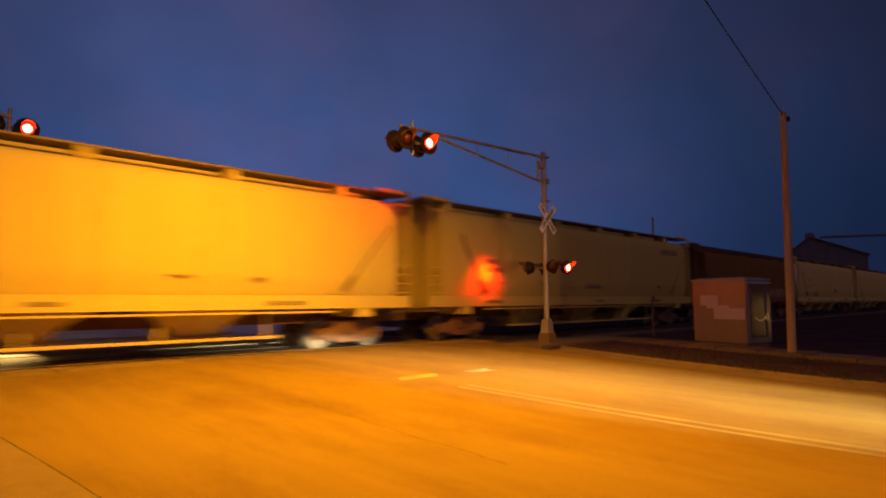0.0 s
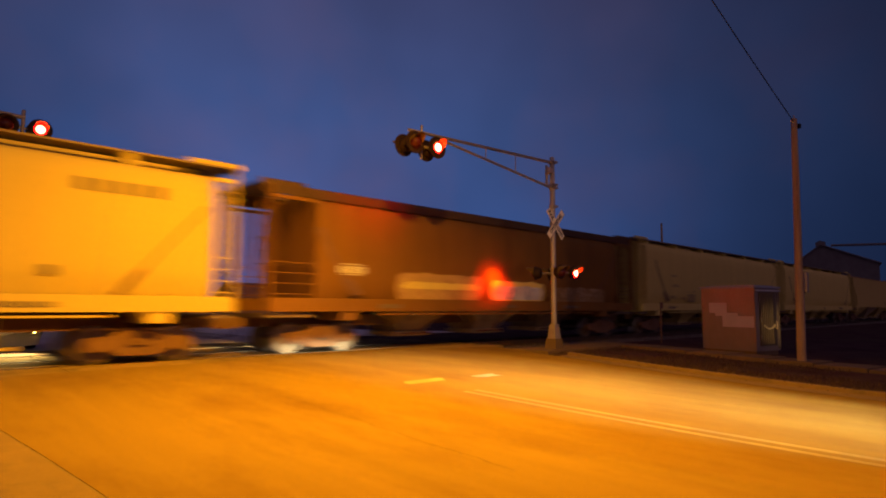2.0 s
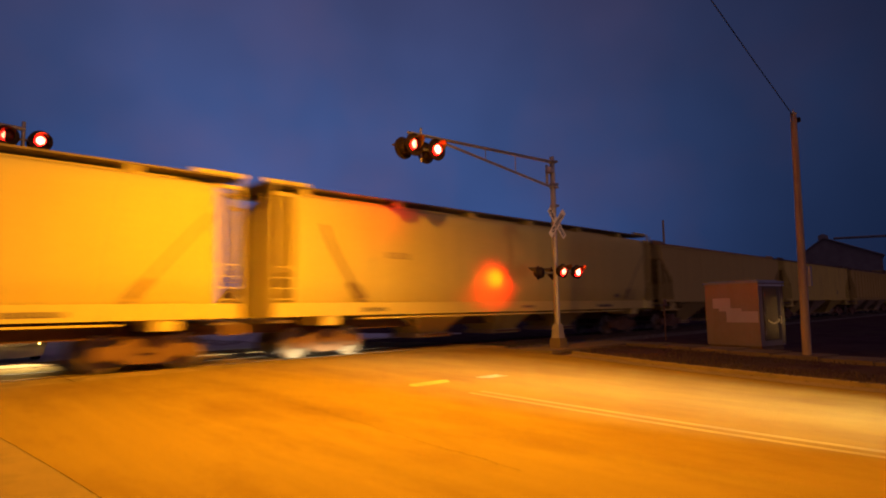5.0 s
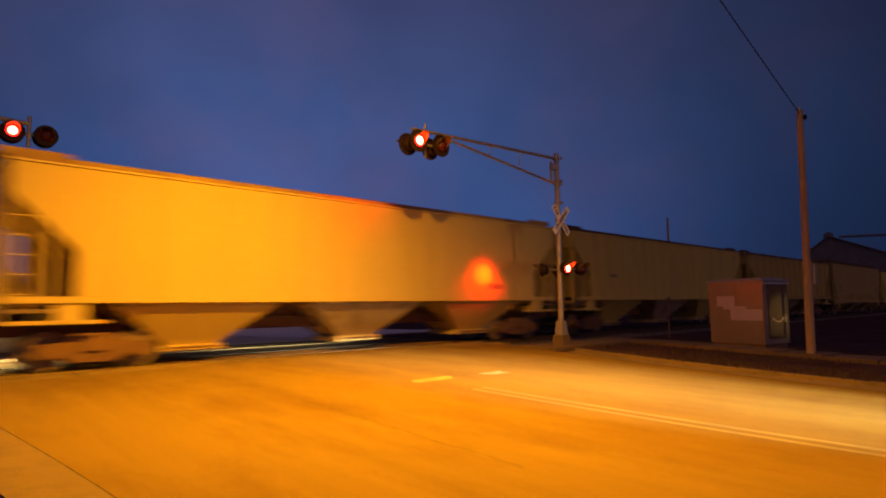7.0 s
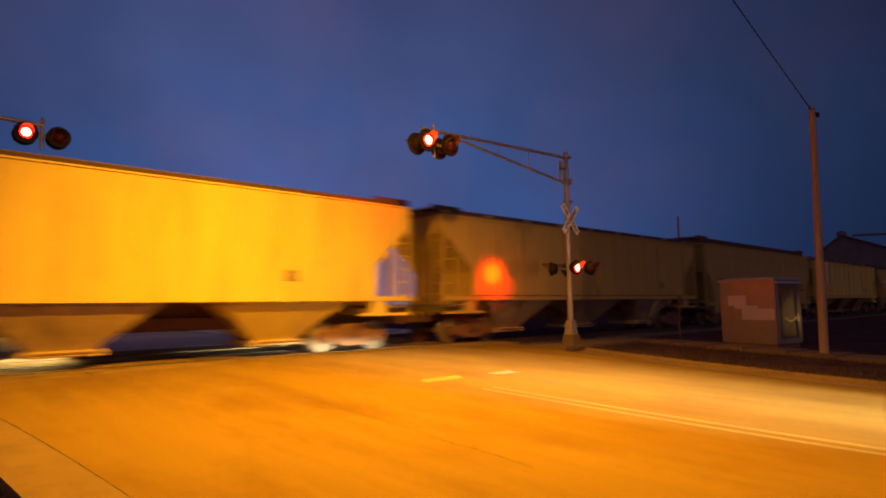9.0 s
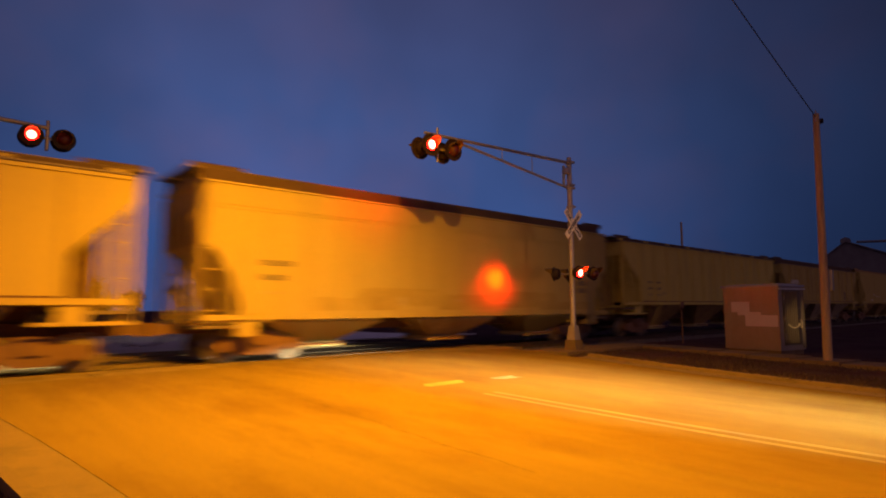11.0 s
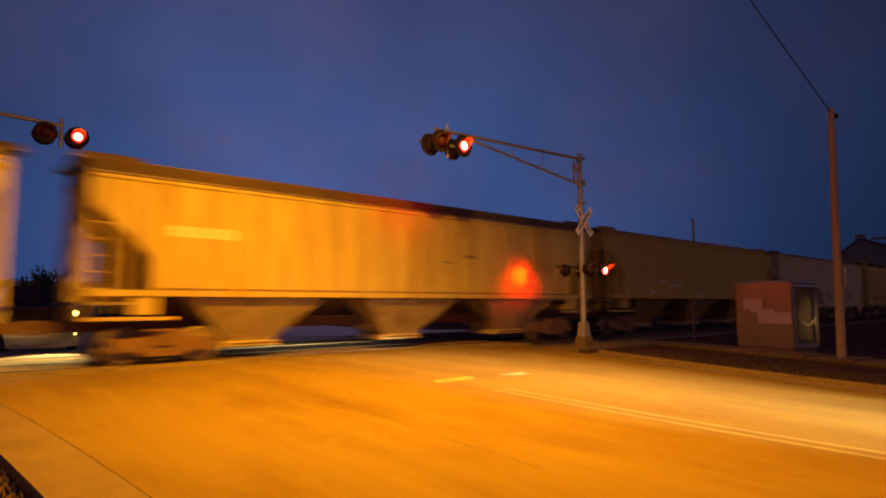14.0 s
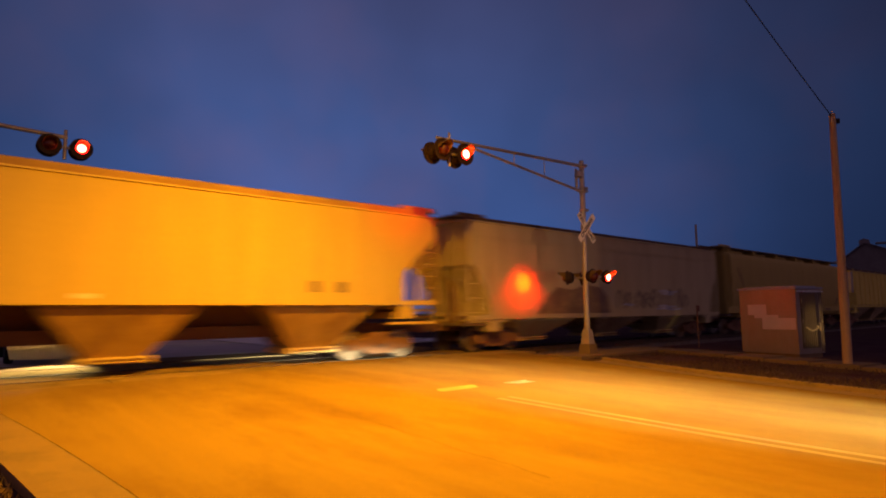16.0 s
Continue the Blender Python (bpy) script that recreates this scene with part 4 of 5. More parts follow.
def pickup(at):
    """A vehicle that waits beyond the train with one headlamp burning; its nose is at local y = 0."""
    t = thing("pickup_truck", "dark pickup truck with one burning headlamp beyond the train", "pickup truck", at)
    bm = B()
    prof = [(0.0, 0.55), (0.0, 1.22), (0.12, 1.34), (1.45, 1.42), (1.95, 2.0), (3.6, 2.02), (3.75, 1.5), (5.5, 1.48), (5.55, 0.55)]
    a = [bm.verts.new((-0.95, y, z)) for y, z in prof]
    b = [bm.verts.new((0.95, y, z)) for y, z in prof]
    for i, v in enumerate(prof):
        if v[1] > 1.6:
            a[i].co.x, b[i].co.x = -0.78, 0.78
    bm.faces.new(a)
    bm.faces.new(b[::-1])
    for i in range(len(prof)):
        j = (i + 1) % len(prof)
        bm.faces.new((a[i], b[i], b[j], a[j]))
    body = part("body", bm, M_CARPAINT, t, bevel=0.03)
    bm = B()
    box(bm, -0.62, 0.62, -0.035, 0.0, 0.80, 1.24)
    part("grille", bm, M_BLACK, body, bevel=0.01)
    bm = B()
    box(bm, -0.98, 0.98, -0.14, -0.002, 0.46, 0.66)
    part("bumper", bm, M_CHROME, body, bevel=0.03)
    # added pale panel under the bumper in place of headlit ground behind it
    bm = B()
    prism(bm, [(-0.96, 0.455), (-0.90, 0.16), (-0.3, 0.12), (0.3, 0.12), (0.90, 0.16), (0.96, 0.455)], -0.10, 0.06)
    part("valance", bm, M_GROUND_GLOW, body, bevel=0.02)
    bm = B()
    vs = [bm.verts.new(c) for c in ((-0.80, 1.44, 1.46), (0.80, 1.44, 1.46), (0.72, 1.90, 1.97), (-0.72, 1.90, 1.97))]
    bm.faces.new(vs)
    part("windscreen", bm, M_GLASSDARK, body)
    for x in (-0.78, 0.78):
        bm = B()
        lathe(bm, [(0.0, -0.06), (0.06, -0.055), (0.085, -0.03), (0.09, 0.0)], "y", at=(x, -0.012, 1.14), sides=16)
        part("headlight", bm, M_HEADLAMP if x > 0 else M_GLASSDARK, body, "burning headlamp" if x > 0 else "headlamp that is out", smooth=True)
        for y in (0.95, 4.45):
            bm = B()
            lathe(bm, [(0.0, -0.11), (0.22, -0.12), (0.37, -0.11), (0.38, 0.0), (0.37, 0.11), (0.22, 0.12), (0.0, 0.11)], "x", at=(x + 0.08 * (1 if x > 0 else -1), y, 0.37), sides=24)
            part("wheel", bm, M_RUBBER, t, smooth=True)
    bm = B()
    lathe(bm, [(0.0, -0.02), (0.02, -0.018), (0.027, -0.008), (0.03, 0.0)], "y", at=(0.78, -0.142, 0.52), sides=14)
    part("fog_lamp", bm, M_HEADLAMP, body, "small burning fog lamp", smooth=True)


pickup(pose(2.55, 21.1, road_z(21.1) + 0.02))
lamp("far_headlight", "SPOT", (3.33, 20.98, 1.0), (2.1, 18.5, -0.1), (1.0, 0.76, 0.36), 5200, 0.09, 34, 0.8, 1.7)



# ---------------------------------------------------------------- the train
SPEED = 13.79
WHEEL_R = 0.42


def make_truck_meshes():
    out = {}
    bm = B()
    arch = [(-1.17, 0.44), (-1.10, 0.58), (-0.62, 0.62), (-0.36, 0.80), (0.36, 0.80), (0.62, 0.62), (1.10, 0.58), (1.17, 0.44), (1.09, 0.32),
            (0.70, 0.33), (0.40, 0.17), (-0.40, 0.17), (-0.70, 0.33), (-1.09, 0.32)]
    prism(bm, arch, -0.07, 0.07)
    for x in (-0.92, 0.92):
        box(bm, x - 0.13, x + 0.13, -0.12, 0.12, 0.28, 0.52)
    out["side_frame"] = mesh_of(bm, "side_frame", M_UNDER, 0.012)
    bm = B()
    for x in (-0.17, 0.0, 0.17):
        lathe(bm, [(0.075, 0.20), (0.075, 0.25), (0.06, 0.26), (0.075, 0.30), (0.06, 0.33), (0.075, 0.37), (0.06, 0.40), (0.075, 0.45), (0.075, 0.5)], at=(x, 0, 0), sides=10)
    out["springs"] = mesh_of(bm, "springs", M_UNDER, smooth=True)
    bm = B()
    box(bm, -0.2, 0.2, -1.15, 1.15, 0.42, 0.72)
    box(bm, -0.32, 0.32, -0.35, 0.35, 0.70, 0.86)
    out["bolster"] = mesh_of(bm, "bolster", M_UNDER, 0.015)
    bm = B()
    tube(bm, (0, -1.05, 0), (0, 1.05, 0), 0.08, sides=12)
    for s in (-1, 1):
        y = s * 0.755
        lathe(bm, [(0.08, y + s * 0.07), (0.17, y + s * 0.07), (0.20, y + s * 0.02), (0.33, y + s * 0.02), (0.36, y + s * 0.065), (WHEEL_R - 0.012, y + s * 0.066)], "y", sides=28)
    n_dull = len(bm.faces)
    for s in (-1, 1):
        y = s * 0.755
        lathe(bm, [(WHEEL_R - 0.012, y + s * 0.066), (WHEEL_R, y + s * 0.060), (WHEEL_R + 0.004, y - s * 0.035), (WHEEL_R + 0.026, y - s * 0.05), (WHEEL_R + 0.02, y - s * 0.07), (0.36, y - s * 0.07), (0.08, y - s * 0.06)], "y", sides=28)
    bm.faces.ensure_lookup_table()
    for i in range(n_dull, len(bm.faces)):
        bm.faces[i].material_index = 1
    out["wheelset"] = mesh_of(bm, "wheelset", [M_WHEEL, M_TREAD], smooth=True)
    bm = B()
    for y in (-1.0, 1.0):
        box(bm, -0.12, 0.12, y - 0.08, y + 0.08, 0.5, 0.56)
    return out


TRUCK = make_truck_meshes()
WHEELS = []            # (wheelset, place along the car, car)


def add_truck(car, x, x_car):
    t = part("truck", TRUCK["bolster"], None, car, "rust-brown cast steel truck", at=pose(x, 0, 0))
    for s in (-1, 1):
        part("side_frame", TRUCK["side_frame"], None, t, at=pose(0, s * 1.0, 0))
        part("springs", TRUCK["springs"], None, t, at=pose(0, s * 1.0, 0))
    for w in (-0.92, 0.92):
        ws = part("wheelset", TRUCK["wheelset"], None, t, "steel wheels with bright treads", at=pose(w, 0, WHEEL_R))
        WHEELS.append((ws, w, x_car + x + w))


def add_coupler(car, x, s):
    bm = B()
    box(bm, min(x, x + s * 0.9), max(x, x + s * 0.9), -0.10, 0.10, 0.74, 0.98)
    box(bm, min(x - s * 0.02, x + s * 0.22), max(x - s * 0.02, x + s * 0.22), -0.17, 0.17, 0.70, 1.02)
    part("coupler", bm, M_UNDER, car, bevel=0.02)
    bm = B()
    pts = [(x + s * 0.7, 0.35, 0.75), (x + s * 0.35, 0.38, 0.50), (x + s * 0.05, 0.36, 0.42)]
    for a, b in zip(pts, pts[1:]):
        tube(bm, a, b, 0.025, sides=8)
    part("brake_hose", bm, M_RUBBER, car, smooth=True)


def ladder(car, x0, x1, y, z0, z1, n, paint, name="ladder"):
    bm = B()
    for x in (x0, x1):
        box(bm, x - 0.025, x + 0.025, y - 0.02, y + 0.02, z0, z1)
    for k in range(n):
        z = z0 + (z1 - z0) * (k + 0.6) / n
        tube(bm, (x0, y, z), (x1, y, z), 0.014, sides=6)
    part(name, bm, paint, car)


def end_ladder(car, x, y0, y1, z0, z1, n, paint):
    bm = B()
    for y in (y0, y1):
        box(bm, x - 0.02, x + 0.02, y - 0.025, y + 0.025, z0, z1)
    for k in range(n):
        z = z0 + (z1 - z0) * (k + 0.6) / n
        tube(bm, (x, y0, z), (x, y1, z), 0.014, sides=6)
    part("end_ladder", bm, paint, car)


def hopper_bay(car, xc, half_top, half_low, z_top, z_low, mat, flare=0.0):
    """A hopper under the floor; flare > 0 rounds its end slopes outwards near the top."""
    bm = B()
    rings = []
    for u in (0.0, 0.3, 0.55, 0.78, 0.92, 1.0):
        v = u ** (1 + flare)
        hx = half_low + (half_top - half_low) * v
        hy = 0.62 + 0.80 * u
        z = z_low + (z_top - 0.08 - z_low) * u
        rings.append([bm.verts.new(c) for c in ((xc - hx, -hy, z), (xc + hx, -hy, z), (xc + hx, hy, z), (xc - hx, hy, z))])
    rings.append([bm.verts.new((q.co.x, q.co.y, z_top)) for q in rings[-1]])
    bm.faces.new(rings[0][::-1])
    bm.faces.new(rings[-1])
    for r0, r1 in zip(rings, rings[1:]):
        for i in range(4):
            bm.faces.new((r0[i], r0[(i + 1) % 4], r1[(i + 1) % 4], r1[i]))
    bay = part("hopper_bay", bm, mat, car)
    bm = B()
    box(bm, xc - half_low - 0.14, xc + half_low + 0.14, -0.74, 0.74, z_low - 0.15, z_low - 0.002)
    part("outlet_gate", bm, M_GATE, bay, "worn outlet gate coloured pale for light on it", bevel=0.012)
    bm = B()
    tube(bm, (xc - half_low - 0.05, -0.86, z_low - 0.06), (xc + half_low + 0.05, -0.86, z_low - 0.06), 0.03, sides=8)
    part("gate_shaft", bm, M_UNDER, bay, smooth=True)


def bars(car, rows, y, paint):
    """Lettering that cannot be read: a plain comb of bars. rows: (x, z, width, height, letters)."""
    for x, z, w, h, n in rows:
        step = w / n
        pts = [(x, z), (x + w, z)]
        for k in range(n - 1, -1, -1):
            pts += [(x + k * step + step * 0.85, z + h * 0.14), (x + k * step + step * 0.85, z + h), (x + k * step + step * 0.12, z + h), (x + k * step + step * 0.12, z + h * 0.14)]
        bm = B()
        prism(bm, pts, y - 0.006, y - 0.002)
        part("stencil", bm, paint, car, "unreadable stencilled lettering")


def patch(car, x0, x1, z0, z1, y, mat, seed, name="spray_paint", label="faded spray-painted patch"):
    """A sprayed panel on the side sheet: flat foot, ragged shoulders and an uneven top."""
    r = random.Random(seed)
    n = 14
    pts = [(x0 + 0.1, z0), (x1 - 0.15, z0), (x1, z0 + 0.4 * (z1 - z0)), (x1 - 0.05, z1 - 0.12)]
    for k in range(1, n):
        pts.append((x1 + (x0 - x1) * k / n, z1 - 0.02 - 0.07 * r.random()))
    pts += [(x0 + 0.12, z1 - 0.14), (x0, z0 + 0.35 * (z1 - z0))]
    bm = B()
    prism(bm, pts, y - 0.007, y - 0.003)
    part(name, bm, mat, car, label)


def dome(car, x0, x1, z0, z1, y, mat, seed):
    """A sprayed bubble letter: flat foot and a lumpy round top."""
    r = random.Random(seed)
    n = 18
    pts = [(x0 + 0.1, z0), (x1 - 0.1, z0)]
    for k in range(n + 1):
        a = math.pi * k / n
        q = 1 + 0.05 * math.sin(5 * a + seed) + r.uniform(-0.02, 0.02)
        cx = math.copysign(abs(math.cos(a)) ** 0.6, math.cos(a))
        pts.append(((x0 + x1) / 2 + cx * q * (x1 - x0) / 2, z0 + 0.15 + math.sin(a) ** 0.7 * q * (z1 - z0 - 0.2)))
    bm = B()
    prism(bm, pts, y - 0.005, y - 0.001)
    part("spray_paint", bm, mat, car, "dark sprayed bubble lettering")


def scrawl(car, way, width, mat, lift):
    """A sprayed stroke along a line of (x, z) points, thinner towards its ends."""
    bm = B()
    rows = []
    for k, (x, z) in enumerate(way):
        a, b = Vector(way[max(0, k - 1)]), Vector(way[min(len(way) - 1, k + 1)])
        d = (b - a).normalized()
        w = width * (0.4 if k in (0, len(way) - 1) else 0.5 + 0.1 * (k % 2))
        rows.append([bm.verts.new((x - d.y * w * s, -1.585 - lift, z + d.x * w * s)) for s in (-1, 1)] + [bm.verts.new((x - d.y * w * s, -1.581, z + d.x * w * s)) for s in (1, -1)])
    for p, q in zip(rows, rows[1:]):
        for i in range(4):
            bm.faces.new((p[i], p[(i + 1) % 4], q[(i + 1) % 4], q[i]))
    part("spray_paint", bm, mat, car, "thin sprayed scrawl")


M_SMEAR = material("road_dirt_smear", (0.38, 0.283, 0.085), 0.8, spread=0.25, scale=2.0, stain=(0.28, 0.195, 0.062), stain_at=(0.45, 0.75), stain_scale=1.1, gloss=0.1)
M_SPRAY_P = material("purple_brown_spray", (0.20, 0.13, 0.075), 0.7, spread=0.4, scale=1.6, stain=(0.36, 0.27, 0.10), stain_at=(0.5, 0.66), stain_scale=1.3)
M_SPRAY_Y = material("faded_yellow_spray", (0.46, 0.30, 0.10), 0.7, spread=0.3, scale=2.5, stain=(0.30, 0.15, 0.06), stain_at=(0.5, 0.65), stain_scale=1.6)
M_SPRAY_B = material("bright_yellow_spray", (0.70, 0.58, 0.14), 0.7, spread=0.2, scale=2.5)
M_SPRAY_R = material("faded_red_spray", (0.24, 0.145, 0.05), 0.7, spread=0.4, scale=2.5, stain=(0.5, 0.38, 0.2), stain_at=(0.52, 0.62), stain_scale=2.2)
M_SPRAY_W = material("faded_white_spray", (0.55, 0.56, 0.55), 0.7, spread=0.3, scale=2.5, stain=(0.14, 0.2, 0.3), stain_at=(0.5, 0.6), stain_scale=2.4)
M_SPRAY_G = material("grey_blue_spray", (0.34, 0.36, 0.40), 0.7, spread=0.3, scale=2.5)
M_SPRAY_D = material("dark_spray", (0.055, 0.048, 0.045), 0.7, spread=0.4, scale=2.5, stain=(0.22, 0.18, 0.11), stain_at=(0.56, 0.66), stain_scale=1.8)


def car_common(x_car, length, label, floor):
    car = thing("covered_hopper_car", label, "freight car", pose(x_car, TRACK_Y, 0), "cars of the passing train")
    for s, x in ((1, 0.06), (-1, length - 0.06)):
        add_coupler(car, x, s)
    bm = B()
    box(bm, 0.75, length - 0.75, -0.36, 0.36, 0.74, 1.06)
    part("centre_sill", bm, M_SILL, car, bevel=0.01)
    # added dark sheet in place of the shade between the hoppers
    bm = B()
    box(bm, 2.4, length - 2.4, -0.06, 0.06, 1.062, floor)
    part("centre_web", bm, M_SILL, car)
    return car


def crossover(car, xe, s, z, half, paint):
    """The grating that joins both roof walkways over the end of the car, with its edge angle."""
    bm = B()
    xa, xb = sorted((xe - s * 0.16, xe + s * 1.15))
    for k in range(7):
        x = xa + (xb - xa) * k / 7
        box(bm, x, x + (xb - xa) / 7 - 0.03, -half, half, z, z + 0.035)
    board = part("crossover_grating", bm, M_WALKWAY, car)
    for y in (-half - 0.02, half - 0.02):
        bm = B()
        box(bm, xa - 0.02, xb + 0.02, y, y + 0.04, z - 0.01, z + 0.10)
        part("edge_angle", bm, paint, board)


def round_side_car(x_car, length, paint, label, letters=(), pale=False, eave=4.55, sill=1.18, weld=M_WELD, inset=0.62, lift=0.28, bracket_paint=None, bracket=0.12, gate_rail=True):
    """A smooth-sided covered hopper with full-length side sheets, raised outboard walkways and caged ends."""
    car = car_common(x_car, length, label, sill + 0.25)
    x0, x1 = 0.45, length - 0.45
    s0, s1 = x0 + inset, x1 - inset
    half = [(1.42, sill + 0.37), (1.53, sill + 0.66), (1.60, sill + 1.0), (1.60, eave - 0.75), (1.575, eave - 0.35), (1.50, eave - 0.10), (1.36, eave), (0.85, eave + 0.12), (0.0, eave + 0.16)]
    sec = [(-y, z) for y, z in half] + [(y, z) for y, z in half[-2::-1]]
    bm = B()
    sweep(bm, sec, s0, s1)
    body = part("body", bm, paint, car, smooth=True)
    # sill plates, a little proud of the sheets, and the lower flange
    for s in (-1, 1):
        bm = B()
        ya, yb = sorted((s * 1.50, s * 1.62))
        box(bm, x0, x1, ya, yb, sill, sill + 0.37)
        part("side_sill", bm, paint, car, bevel=0.012)
        bm = B()
        ya, yb = sorted((s * 1.46, s * 1.66))
        box(bm, s0 + 2.2, s1 - 2.2, ya, yb, sill - 0.115, sill - 0.07)
        part("lower_flange", bm, paint, car)
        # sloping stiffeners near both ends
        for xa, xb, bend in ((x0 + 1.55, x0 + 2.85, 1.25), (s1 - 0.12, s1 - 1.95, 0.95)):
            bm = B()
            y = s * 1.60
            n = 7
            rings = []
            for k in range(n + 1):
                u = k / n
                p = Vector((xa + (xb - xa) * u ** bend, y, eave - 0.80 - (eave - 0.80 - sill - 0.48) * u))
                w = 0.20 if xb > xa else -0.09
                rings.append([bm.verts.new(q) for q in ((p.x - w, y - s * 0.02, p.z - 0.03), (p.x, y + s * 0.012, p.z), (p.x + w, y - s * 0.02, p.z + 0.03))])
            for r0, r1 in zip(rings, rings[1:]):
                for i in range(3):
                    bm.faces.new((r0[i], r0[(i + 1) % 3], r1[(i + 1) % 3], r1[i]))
            part("slope_stiffener", bm, weld, body, "dark sloping weld band")
    # raised walkways on brackets
    for s in (-1, 1):
        ya, yb = sorted((s * 0.70, s * 1.38))
        bm = B()
        box(bm, x0 - 0.15, x1 + 0.15, ya, yb, eave + lift, eave + lift + 0.05)
        walk_board = part("walkway", bm, M_WALKWAY, car, "rusty galvanised roof walkway")
        n = int((length - 2.2) / 3.4) + 1
        for k in range(n):
            x = 1.55 + 3.4 * k
            bm = B()
            box(bm, x - bracket, x + bracket, ya + 0.03, yb - 0.02, eave + 0.01, eave + lift - 0.002)
            part("walkway_bracket", bm, bracket_paint or paint, walk_board)
    if bracket_paint:
        for s in (-1, 1):
            bm = B()
            ya, yb = sorted((s * 1.383, s * 1.41))
            box(bm, x0 - 0.1, x1 + 0.1, ya, yb, eave + 0.03, eave + lift + 0.04)
            part("fascia", bm, bracket_paint, car, "rust-dark running board edge")
    bm = B()
    box(bm, s0 + 0.1, s1 - 0.1, -0.45, 0.45, eave + 0.02, eave + lift + 0.10)
    for k in range(8):
        xc = s0 + 1.2 + (s1 - s0 - 2.4) * k / 7
        box(bm, xc - 0.7, xc + 0.7, -0.4, 0.4, eave + lift + 0.08, eave + lift + 0.14)
    part("roof_trough", bm, paint, car)
    # end cages
    for s, xe, xs in ((1, x0, s0), (-1, x1, s1)):
        lo, hi = sorted((xe, xs))
        crossover(car, xe, s, eave + lift + 0.052, 1.36, bracket_paint or paint)
        for y in (-1.55, 1.55):
            bm = B()
            box(bm, xe - 0.05 if s < 0 else xe, xe if s < 0 else xe + 0.05, y - 0.05, y + 0.05, sill + 0.37, eave + lift - 0.006)
            part("corner_post", bm, paint, car)
            ladder(car, lo + 0.06, hi - 0.02, y, sill + 0.3, sill + 1.45, 4, paint)
            for u in (0.10, 0.38, 0.66, 0.94):
                bm = B()
                xb = lo + (hi - lo) * u
                box(bm, xb - 0.018, xb + 0.018, y - 0.015, y + 0.015, sill + 1.2, eave - 0.02)
                part("cage_bar", bm, paint, car)
            bm = B()
            box(bm, lo, hi, y - 0.04, y + 0.04, eave - 0.12, eave - 0.02)
            part("top_rail", bm, paint, car)
        for y in (-0.75, 0.0, 0.75):
            bm = B()
            box(bm, xe - 0.04 if s < 0 else xe, xe if s < 0 else xe + 0.04, y - 0.06, y + 0.06, 1.0, eave - 0.4)
            part("end_post", bm, paint, car)
        bm = B()
        box(bm, lo, hi, -1.5, 1.5, 1.02, 1.12)
        part("end_platform", bm, M_WALKWAY, car)
        end_ladder(car, xe + s * 0.02, -1.45, -0.95, 1.2, eave, 9, paint)
        bm = B()
        xs2 = xs - s * 0.02
        v = [bm.verts.new(c) for c in ((xs2, -1.5, eave - 0.5), (xs2, 1.5, eave - 0.5), (xs2 + s * 0.02, 1.5, 1.15), (xs2 + s * 0.02, -1.5, 1.15))]
        bm.faces.new(v)
        part("end_sheet", bm, paint, car)
    for k in (-1, 0, 1):
        hopper_bay(car, length / 2 + k * 3.8, 1.88, 0.62, sill + 0.3, 0.50, paint if pale else M_HOPPER, 0.9)
    if pale and gate_rail:
        for s in (-1, 1):
            bm = B()
            ya, yb = sorted((s * 1.22, s * 1.30))
            box(bm, 4.9, length - 4.9, ya, yb, 0.40, 0.47)
            for k in range(5):
                x = 5.3 + (length - 10.6) * k / 4
                box(bm, x - 0.03, x + 0.03, ya + 0.02, yb - 0.02, 0.47, sill + 0.05)
            part("gate_rail", bm, paint, car)
    for x in (s0 + 1.15, s1 - 1.15):
        bm = B()
        box(bm, x - 0.28, x + 0.28, -1.58, 1.58, sill - 0.26, sill - 0.005)
        part("bolster_cover", bm, paint, car, bevel=0.02)
    add_truck(car, 2.45, x_car)
    add_truck(car, length - 2.45, x_car)
    for ink, level in ((M_GRIME, 0), (M_DECALLIGHT, 1), (M_FAINT, 2)):
        bars(car, [r[:5] for r in letters if (r[5] if len(r) > 5 else 0) == level], -1.605, ink)
    bars(car, ((s0 + 2.2, sill + 0.10, 0.9, 0.12, 7), (s1 - 4.4, sill + 0.10, 1.2, 0.12, 9), (length / 2, sill + 0.12, 0.7, 0.10, 6)), -1.623, M_GRIME)
    return car


